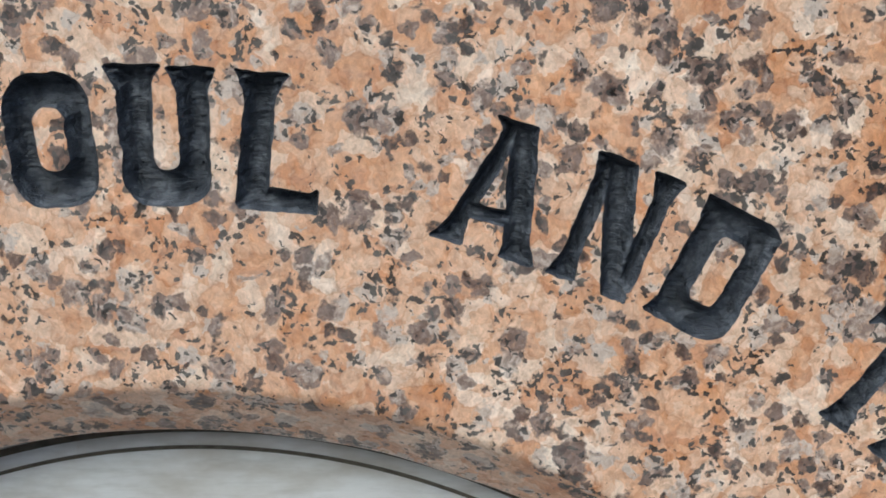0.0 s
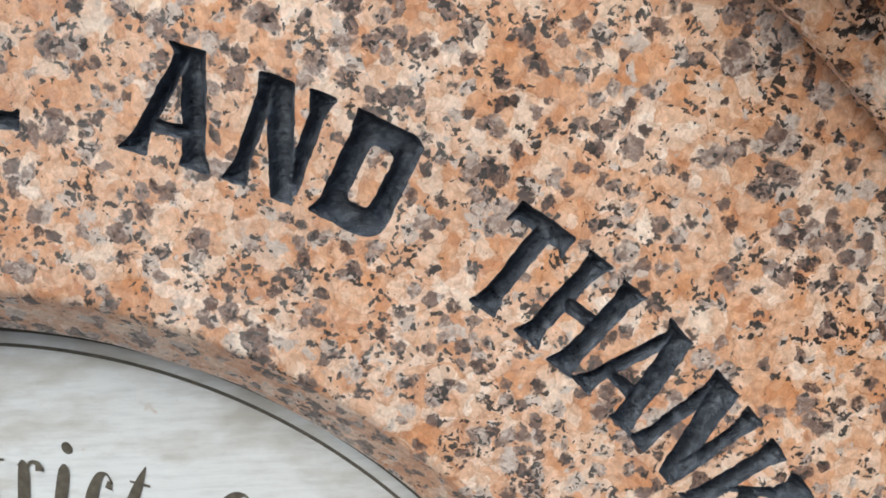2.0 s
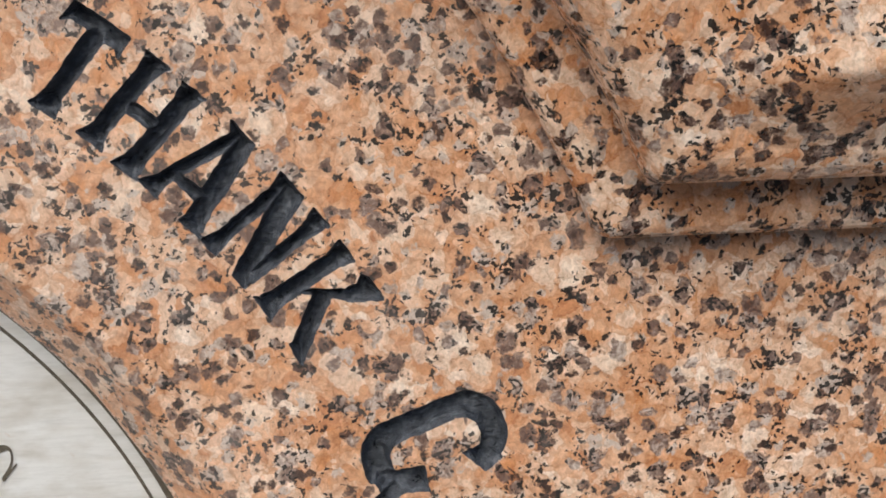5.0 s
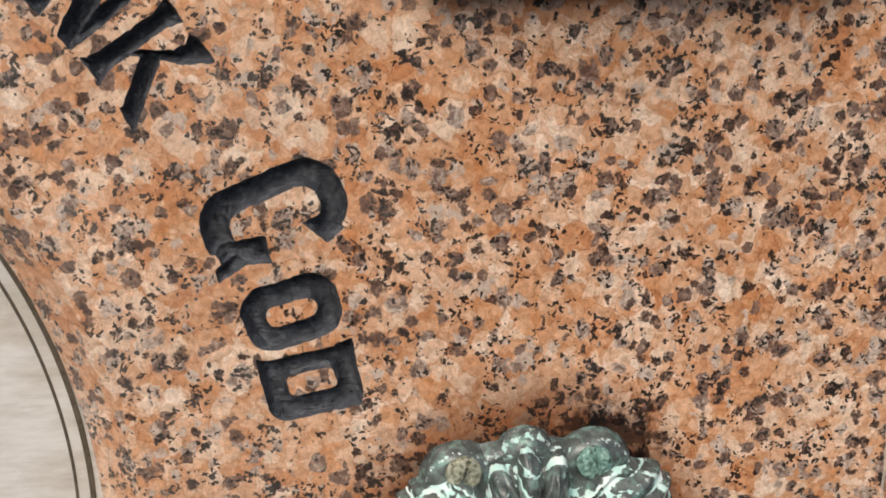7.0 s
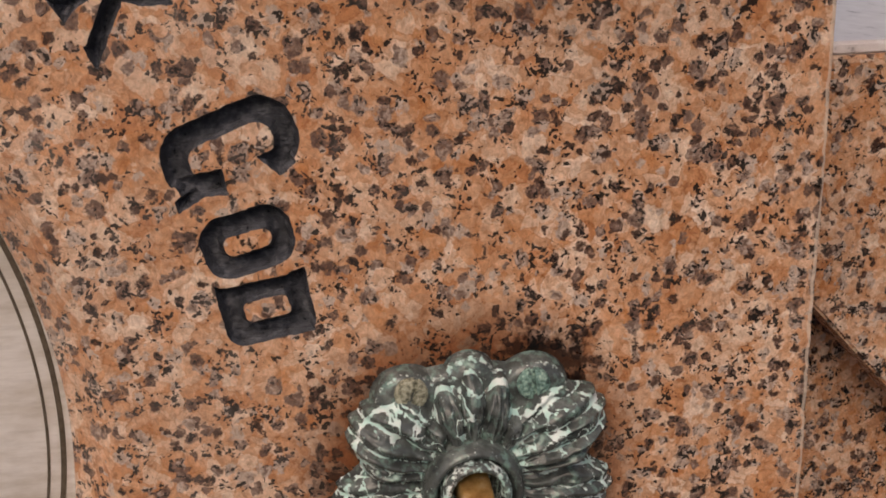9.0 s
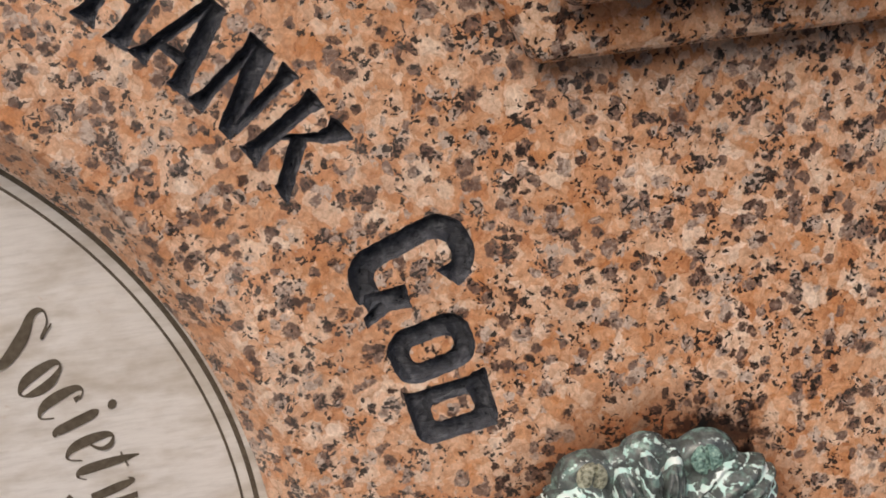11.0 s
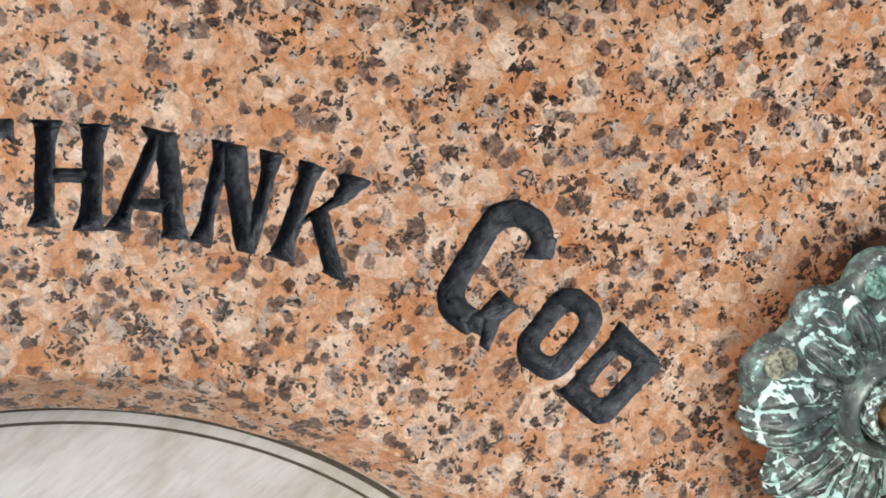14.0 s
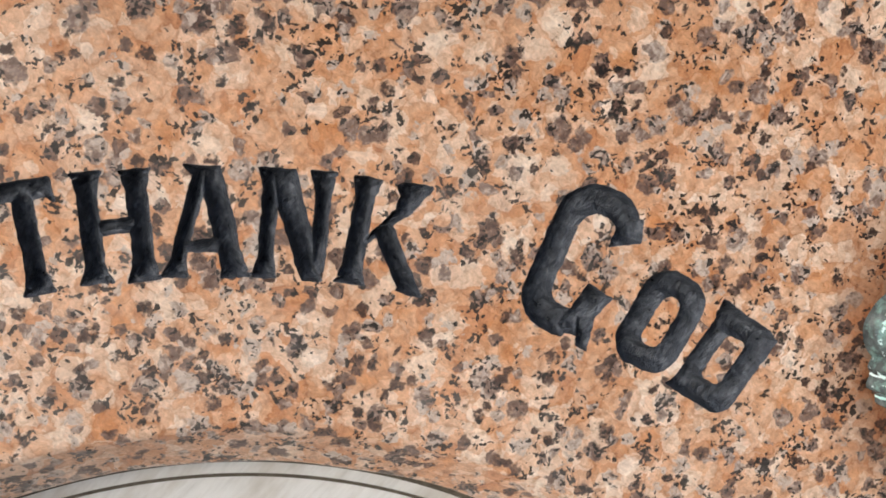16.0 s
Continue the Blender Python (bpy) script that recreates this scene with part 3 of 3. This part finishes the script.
def pen(bm, pts, frame_at, steps=8, over=0.0):
    """A pen stroke through (x, y, width) points, as a slim raised ribbon."""
    pts = [Vector(p) for p in pts]
    line = []
    n = len(pts)
    for i in range(n - 1):
        p0, p1, p2, p3 = pts[max(i - 1, 0)], pts[i], pts[i + 1], pts[min(i + 2, n - 1)]
        for k in range(steps):
            s = k / steps
            line.append(0.5 * ((2 * p1) + (p2 - p0) * s + (2 * p0 - 5 * p1 + 4 * p2 - p3) * s * s + (3 * p1 - p0 - 3 * p2 + p3) * s ** 3))
    line.append(pts[-1])
    last = None
    for i, p in enumerate(line):
        q, o = line[min(i + 1, len(line) - 1)], line[max(i - 1, 0)]
        d = Vector((q.x - o.x, q.y - o.y))
        if d.length < 1e-9:
            continue
        d.normalize()
        w = max(p.z * 1.3, 0.4) / 2
        pair = [bm.verts.new(frame_at(p.x - d.y * w, p.y + d.x * w)), bm.verts.new(frame_at(p.x + d.y * w, p.y - d.x * w))]
        for v in pair:
            v.co.y -= over + 0.00012 * i / len(line)
        if last:
            bm.faces.new((last[0], last[1], pair[1], pair[0]))
        last = pair


def dot(bm, x, y, rad, frame_at):
    bm.faces.new([bm.verts.new(frame_at(x + rad * math.cos(t), y + rad * math.sin(t))) for t in np.linspace(0, 2 * math.pi, 20, endpoint=False)])


# written with a slant, then set upright and narrowed; x-height 21, capitals 31; strokes of (x, y, width)
BOWL = [(6.5, 17.5, 0.8), (4.6, 20.6, 0.7), (1.4, 19.0, 2.2), (-1.6, 12.0, 3.6), (-3.2, 5.0, 3.4), (-2.2, 0.8, 1.6), (0.2, 0.4, 0.6)]
ITALIC = {
    "D": [[(-3, 30, 3.6), (-7.5, 15, 3.8), (-11, 1, 3.8)], [(-7, 30.5, 0.8), (2, 30.5, 1.0), (8, 25, 3.4), (7, 12, 3.8), (0, 2, 2.0), (-14, 0.5, 0.8)]],
    "i": [[(-1.4, 18.6, 0.5), (1.0, 20.4, 1.6), (0.4, 17.5, 3.4), (-2.4, 8, 3.6), (-4.0, 2, 3.0), (-2.4, 0.4, 0.6)]],
    "s": [[(5, 18, 1.0), (2, 20.6, 0.8), (-0.6, 17, 2.2), (0.6, 10.5, 3.4), (-0.8, 3, 2.4), (-4, 0.4, 0.8), (-6.4, 3.6, 1.8)]],
    "t": [[(4.0, 27, 0.4), (1.4, 20, 2.6), (-2.4, 9, 3.6), (-4.2, 2.4, 3.0), (-2.6, 0.4, 0.8), (0.6, 3, 0.4)], [(-2, 20.4, 0.6), (6, 20.8, 0.7)]],
    "r": [[(-2.4, 18.6, 0.5), (0, 20.2, 1.4), (-0.8, 16, 3.4), (-4.6, 1, 3.6)], [(-1.4, 14, 0.5), (2.4, 20, 0.8), (5.4, 20.2, 1.6), (5.8, 17.6, 2.6)]],
    "c": [BOWL + [(4.0, 4.5, 0.5)], [(5.4, 18.4, 1.0), (5.0, 15.6, 2.2)]],
    "C": [[(9.6, 22, 2.4), (8.6, 28.6, 0.8), (5.0, 31.2, 0.8), (0, 27.5, 3.0), (-4.6, 16, 4.6), (-6.6, 6, 4.0), (-4.4, 0.8, 1.6), (-1, 0.2, 0.6), (4.4, 6.6, 0.5)], [(10.2, 28.6, 0.5), (8.6, 21.4, 0.9)]],
    "v": [[(-4, 18.8, 0.5), (-1.6, 20.2, 1.6), (-2.2, 14, 3.4), (-4.2, 1, 3.6)], [(-4.0, 0.6, 0.8), (0.8, 8, 0.6), (4.6, 20.2, 0.6)], [(3.0, 20.3, 0.5), (6.4, 20.3, 0.5)]],
    "S": [[(8.8, 22.4, 1.6), (7.8, 28.8, 0.8), (3.8, 31.2, 0.9), (0, 26.8, 2.6), (0.6, 17.4, 4.6), (-1.8, 5.4, 3.6), (-6.0, 0.4, 1.0), (-10.4, 3.8, 0.8), (-11.2, 9.6, 1.6)], [(10.0, 29.8, 0.5), (8.6, 22.0, 1.0)], [(-12.2, 1.0, 0.5), (-10.8, 9.4, 1.0)]],
    "o": [BOWL[1:] + [(3.6, 5, 2.6), (6.0, 12, 3.2), (5.8, 18, 1.8), (4.4, 20.6, 0.7)]],
    "e": [BOWL + [(4.4, 4.8, 0.5)], [(-1.2, 10.2, 0.5), (4.8, 13.6, 1.2), (6.4, 17.8, 2.0), (4.4, 20.6, 0.8)]],
    "y": [[(-4, 18.8, 0.5), (-1.6, 20.2, 1.6), (-2.0, 14, 3.4), (-3.2, 2, 3.4)], [(6.0, 20.2, 2.4), (3.0, 8, 2.0), (-3, -4, 0.8), (-8, -7.5, 1.2), (-9.4, -5.4, 2.2)]],
}
WORDS = [
    ("D", -9.5), ("i", -4.0), ("s", -0.4), ("t", 3.4), ("r", 7.4), ("i", 11.9), ("c", 15.8), ("t", 20.6),
    ("C", 31.9), ("i", 36.0), ("v", 39.6), ("i", 43.1), ("c", 46.5),
    ("S", 55.6), ("o", 60.6), ("c", 65.4), ("i", 70.1), ("e", 73.6), ("t", 78.0), ("y", 82.6),
]


def plaque():
    ob = thing("round_plaque", "pale brushed steel round plaque with dark engraved serif lettering", "plaque")
    t = np.linspace(0, 2 * math.pi, 361)[:-1]
    pts = []
    for rad, dep in ((0.0, 0.0), (0.1, 0.0), (0.2155, 0.0), (0.2163, 0.0006), (0.2163, 0.004)):
        pts.append(np.stack([PX + rad * np.sin(t), np.full(len(t), PY + dep), PZ + rad * np.cos(t)], -1))
    from_arrays("plate", np.concatenate(pts), grid_faces(5, len(t), wrap=True), STEEL, ob)
    strip_ring("border_line", 0.2040, 0.2051, PY - 0.0003, ob, FILL, "thin dark engraved border line")
    strip_ring("border_line", 0.2092, 0.2113, PY - 0.0003, ob, FILL, "broad dark engraved border line")
    foot = 0.1435
    for glyph, mid in WORDS:
        m = radians(mid)
        lean = 0.44 if glyph == "S" else 0.28
        def frame_at(x, y, m=m, lean=lean):
            u, v = 0.00088 * (x - lean * (y - 10.5)), foot + y / 1000
            return (PX + u * math.cos(m) + v * math.sin(m), PY - 0.0003, PZ - u * math.sin(m) + v * math.cos(m))
        bm = bmesh.new()
        for k, stroke in enumerate(ITALIC[glyph]):
            pen(bm, stroke, frame_at, over=0.00015 * k)
        if glyph == "i":
            dot(bm, 3.2, 27.2, 2.1, frame_at)
        part("engraved_letter", bm, FILL, ob)
    return ob


plaque()


# ---- bronze fitting ----
def crest_attr(ob, values):
    ob.data.attributes.new("crest", "FLOAT", "POINT").data.foreach_set("value", np.asarray(values, np.float32).ravel())


def leaf(name, base, tip, width, swell, flutes, parent, lift=0.0, curl=0.0, seed=1, shape=(0.55, 0.8), outline=0.6):
    """A fluted leaf lying on the stone from base to tip (x, z); swell is its thickness."""
    rows, cols = 90, 97
    s, t = np.meshgrid(np.linspace(0, 1, rows), np.linspace(-1, 1, cols), indexing="ij")
    b, e = np.array(base), np.array(tip)
    along = (e - b)
    length = np.hypot(*along)
    along = along / length
    across = np.array([along[1], -along[0]])
    full = shape[0] + (1 - shape[0]) * np.sin(np.pi / 2 * np.clip(s / 0.8, 0, 1))
    wide = width * full
    scallop = 1 + 0.025 * np.cos(flutes * np.pi * t) * s
    u = length * s * scallop * (1 - 0.50 * np.abs(t) ** 2.4 * s) + curl * t * t
    v = wide * t
    x = b[0] + along[0] * u + across[0] * v
    z = b[1] + along[1] * u + across[1] * v
    dome = np.sqrt(np.maximum(1 - np.abs(t) ** 3.0, 0)) ** 0.8 * np.sqrt(np.maximum(1 - np.clip((s - 0.6) / 0.4, 0, 1) ** 2.2, 0))
    phase = flutes * np.pi * t + 1.3 * soft_noise(s, t * 1.3, 0.33, seed) + 0.7 * soft_noise(s, t, 0.10, seed + 50)
    wave = 0.5 + 0.5 * np.cos(phase)
    body = swell * dome * (shape[1] + (1 - shape[1]) * np.sin(np.pi * s))
    y = -0.0006 - lift * s - body * (0.80 + 0.20 * wave) - 0.0007 * soft_noise(x, z, 0.004, seed + 20)
    y = np.minimum(y, -0.0002)
    ob = from_arrays(name, np.stack([x, y, z], -1).reshape(-1, 3), grid_faces(rows, cols), BRONZE, parent, smooth=True)
    # thin broken lime lines along the grooves, branching a little, and along the outline
    off = np.abs(np.mod(phase, 2 * np.pi) - np.pi) + 0.5 * np.abs(soft_noise(x, z, 0.0014, seed + 9))
    vein = np.exp(-(off / (0.46 + 0.22 * soft_noise(x, z, 0.005, seed + 5))) ** 2)
    branch = np.exp(-((soft_noise(x, z, 0.0042, seed + 11) + 0.25 * soft_noise(x, z, 0.0013, seed + 13)) / 0.11) ** 2) * np.clip(0.45 + soft_noise(x, z, 0.011, seed + 12), 0, 1)
    rim = np.exp(-((0.80 - np.abs(t) + 0.05 * soft_noise(x, z, 0.002, seed + 14)) / (0.0007 / width)) ** 2) + np.exp(-((0.91 - s) / (0.0008 / length)) ** 2)
    pale = np.clip((0.22 - s) / 0.08, 0, 1) * 0.6 + np.clip(soft_noise(x, z, 0.010, seed + 15) * 1.0 - 0.3, 0, 0.24) * np.clip(s * 2 - 0.6, 0, 1)
    broken = np.clip(1.0 + 0.75 * soft_noise(x, z, 0.007, seed + 7), 0, 1)
    crest_attr(ob, np.clip(1.5 * np.maximum(np.maximum(vein, branch * 0.8), rim * outline) * broken + pale, 0, 1.1))
    return ob


def knob(name, centre, rx, rz, swell, parent, crest=0.15, material=None, power=2.0):
    rows, cols = 18, 40
    t = np.linspace(0, 2 * math.pi, cols, endpoint=False)
    pts, cr = [], []
    for s in np.linspace(1, 0, rows):
        rise = swell * (1 - s ** power) ** 0.5
        px, pz = centre[0] + rx * s * np.cos(t), centre[1] + rz * s * np.sin(t)
        pts.append(np.stack([px, -0.0004 - rise - 0.0005 * soft_noise(px, pz, 0.005, 31), pz], -1))
        cr.append(np.full(cols, crest + (0.36 if 0.80 < s < 0.93 else 0.0)))
    ob = from_arrays(name, np.concatenate(pts), grid_faces(rows, cols, wrap=True), material or BRONZE, parent, smooth=True)
    crest_attr(ob, np.concatenate(cr))
    return ob


def lathe(name, centre, profile, material, parent, crest=0.2, tilt=0.0, cols=48):
    """Turned about an axis square to the stone; profile of (radius, distance out)."""
    t = np.linspace(0, 2 * math.pi, cols, endpoint=False)
    pts = [np.stack([centre[0] + r * np.cos(t), np.full(cols, -d) + 0 * t, centre[1] + r * np.sin(t) - tilt * d], -1) for r, d in profile]
    ob = from_arrays(name, np.concatenate(pts), grid_faces(len(profile), cols, wrap=True), material, parent, smooth=True)
    crest_attr(ob, np.full(cols * len(profile), crest))
    return ob


def slotted_screw(centre, turn, parent, material, label):
    bm = bmesh.new()
    rad, thick, slot = 0.0063, 0.0016, 0.0008
    for side in (1, -1):
        ring = []
        start = math.asin(slot / rad)
        for t in np.linspace(start, math.pi - start, 18):
            ring.append((rad * math.cos(t), side * rad * math.sin(t)))
        def loop(scale, dep):
            out = []
            for px, py in ring:
                qx, qy = px * scale, side * max(abs(py) * scale, slot)
                out.append(bm.verts.new((centre[0] + qx * math.cos(turn) - qy * math.sin(turn), dep, centre[1] + qx * math.sin(turn) + qy * math.cos(turn))))
            return out
        loops = [loop(1.0, -0.0090), loop(1.0, -0.0104), loop(0.9, -0.0104 - thick * 0.7), loop(0.6, -0.0104 - thick)]
        for p, q in zip(loops, loops[1:]):
            for i in range(len(p)):
                bm.faces.new((p[i], p[(i + 1) % len(p)], q[(i + 1) % len(p)], q[i]))
        bm.faces.new(loops[-1])
    t = np.linspace(0, 2 * math.pi, 24, endpoint=False)
    bm.faces.new([bm.verts.new((centre[0] + rad * math.cos(a), -0.0105, centre[1] + rad * math.sin(a))) for a in t])
    return part("slotted_screw", bm, material, parent, label)


def bronze_fitting():
    ob = thing("bronze_spout_fitting", "weathered verdigris bronze leaf rosette with a short brass water spout", "spout")
    cx, cz = 0.3105, 0.8535
    knob("backing_plate", (0.3125, 0.849), 0.043, 0.046, 0.006, ob, 0.7, power=6.0)
    knob("scalloped_plate", (0.3115, 0.8815), 0.033, 0.0150, 0.0075, ob, 0.1, power=6.0)
    leaf("leaf", (cx - 0.010, cz + 0.008), (0.2665, 0.8785), 0.0190, 0.0185, 5, ob, 0.002, seed=2)
    leaf("leaf", (cx + 0.012, cz + 0.008), (0.3640, 0.8775), 0.0190, 0.0185, 5, ob, 0.002, seed=3)
    leaf("leaf", (cx - 0.010, cz - 0.008), (0.2590, 0.8445), 0.0165, 0.0120, 5, ob, 0.0, seed=4)
    leaf("leaf", (cx + 0.012, cz - 0.010), (0.3685, 0.8405), 0.0165, 0.0120, 5, ob, 0.0, seed=5)
    leaf("leaf", (cx - 0.010, cz - 0.016), (0.2690, 0.8120), 0.0155, 0.012, 5, ob, 0.0, seed=6)
    leaf("leaf", (cx + 0.010, cz - 0.016), (0.3550, 0.8110), 0.0155, 0.012, 5, ob, 0.0, seed=7)
    knob("screw_lug", (0.2880, 0.8842), 0.0140, 0.0130, 0.0098, ob, -0.02, power=5.0)
    knob("screw_lug", (0.3360, 0.8850), 0.0145, 0.0132, 0.0098, ob, -0.02, power=5.0)
    knob("crown_lobe", (0.3120, 0.8900), 0.0110, 0.0110, 0.0098, ob, 0.2, power=3.0)
    leaf("shell", (cx, cz + 0.012), (0.3115, 0.8935), 0.0165, 0.0130, 5, ob, 0.0, seed=12, shape=(0.3, 0.9))
    for base, tip, wide, seed in (((0.3020, 0.864), (0.2940, 0.8805), 0.0062, 21), ((0.3215, 0.864), (0.3300, 0.8795), 0.0062, 22),
                                  ((0.3065, 0.862), (0.3000, 0.8925), 0.0074, 23), ((0.3165, 0.862), (0.3235, 0.8935), 0.0078, 24),
                                  ((0.3118, 0.860), (0.3110, 0.8990), 0.0080, 25)):
        leaf("petal", base, tip, wide, 0.0190, 1, ob, 0.0, seed=seed, shape=(0.45, 0.75), outline=1.0)
    slotted_screw((0.2890, 0.8888), radians(70), ob, SCREW, "pale corroded slotted screw head")
    slotted_screw((0.3352, 0.8890), radians(95), ob, GREEN_SCREW, "green corroded slotted screw head")
    lathe("collar", (cx, cz - 0.0015), [(0.0200, 0.004), (0.0195, 0.016), (0.0188, 0.021), (0.0174, 0.0245), (0.0160, 0.0250), (0.0148, 0.0235), (0.0140, 0.020), (0.0130, 0.0185)], BRONZE, ob, 0.12)
    lathe("inner_ring", (cx, cz), [(0.0132, 0.016), (0.0130, 0.0265), (0.0118, 0.0285), (0.0104, 0.0285), (0.0092, 0.026), (0.0088, 0.018), (0.001, 0.018)], BRONZE, ob, 0.42)
    # brass spout: squared bar that leaves the collar and dips
    bm = bmesh.new()
    loops = []
    for k in range(11):
        s = k / 10
        y, z = -0.016 - 0.040 * math.sin(s * 1.25), cz + 0.0015 - 0.034 * (1 - math.cos(s * 1.25))
        half, tall = 0.0062, 0.0060
        lean = s * 1.25
        ring = []
        for a in range(16):
            t = 2 * math.pi * a / 16
            c, q = math.cos(t), math.sin(t)
            px = half * math.copysign(abs(c) ** 0.3, c)
            pz = tall * math.copysign(abs(q) ** 0.3, q)
            ring.append(bm.verts.new((cx - 0.0012 + px, y - pz * math.sin(lean), z + pz * math.cos(lean))))
        loops.append(ring)
    for p, q in zip(loops, loops[1:]):
        for i in range(16):
            bm.faces.new((p[i], p[(i + 1) % 16], q[(i + 1) % 16], q[i]))
    bm.faces.new(loops[-1])
    part("brass_spout", bm, BRASS, ob, "worn yellow brass spout", smooth=True)
    return ob


bronze_fitting()


# ---- granite pier set back beside the front, with a sloping weathering ----
def prism(bm, outline, y0, y1, bevel=0.0015):
    front = [bm.verts.new((x, y0, z)) for x, z in outline]
    back = [bm.verts.new((x, y1, z)) for x, z in outline]
    n = len(outline)
    bm.faces.new(front)
    bm.faces.new(back[::-1])
    rim = []
    for i in range(n):
        bm.faces.new((front[i], front[(i + 1) % n], back[(i + 1) % n], back[i]))
        rim.append(bm.edges.get((front[i], front[(i + 1) % n])))
    if bevel:
        bmesh.ops.bevel(bm, geom=rim, offset=bevel, segments=2, affect="EDGES")


def pier():
    ob = thing("granite_pier", "set-back orange granite pier with a flat polished top", "pier")
    bm = bmesh.new()
    prism(bm, [(0.452, 0.918), (0.70, 0.650), (0.90, 0.650), (0.90, 0.990), (0.452, 0.990)], 0.090, 0.42)
    part("upper_block", bm, POLISHED, ob)
    bm = bmesh.new()
    prism(bm, [(0.452, 0.02), (0.90, 0.02), (0.90, 0.980), (0.452, 0.980)], 0.122, 0.40)
    part("lower_block", bm, POLISHED, ob)
    # thin slab over nearly the whole top, whiter than the pier
    bm = bmesh.new()
    prism(bm, [(0.453, 0.9895), (0.899, 0.9895), (0.899, 0.996), (0.453, 0.996)], 0.094, 0.418)
    part("thin_top_slab", bm, PALE, ob, "thin whitish flecked slab on the pier top")


pier()


# ---- ground ----
def ground():
    bm = bmesh.new()
    vs = [bm.verts.new(p) for p in ((-400, -400, 0), (400, -400, 0), (400, 400, 0), (-400, 400, 0))]
    bm.faces.new(vs)
    ob = part("ground", bm, PAVING)
    tagged(ob, "grey stone paving in front of the fountain", "ground", kind="structure")
    bm = bmesh.new()
    prism(bm, [(-0.70, 0.0), (0.95, 0.0), (0.95, 0.022), (-0.70, 0.022)], -0.12, 0.45)
    tagged(part("granite_plinth", bm, POLISHED), "low orange granite plinth under the fountain", "plinth", kind="structure")

    # unseen block added behind the camera: cuts low sky light, darkens reflections
    bm = bmesh.new()
    prism(bm, [(-14.0, 0.0), (14.0, 0.0), (14.0, 3.8), (-14.0, 3.8)], -12.0, -7.5, 0.0)
    tagged(part("sky_blocker", bm, BLOCKER), "unseen plain grey block added to shut out low sky light", "building", kind="structure")


ground()
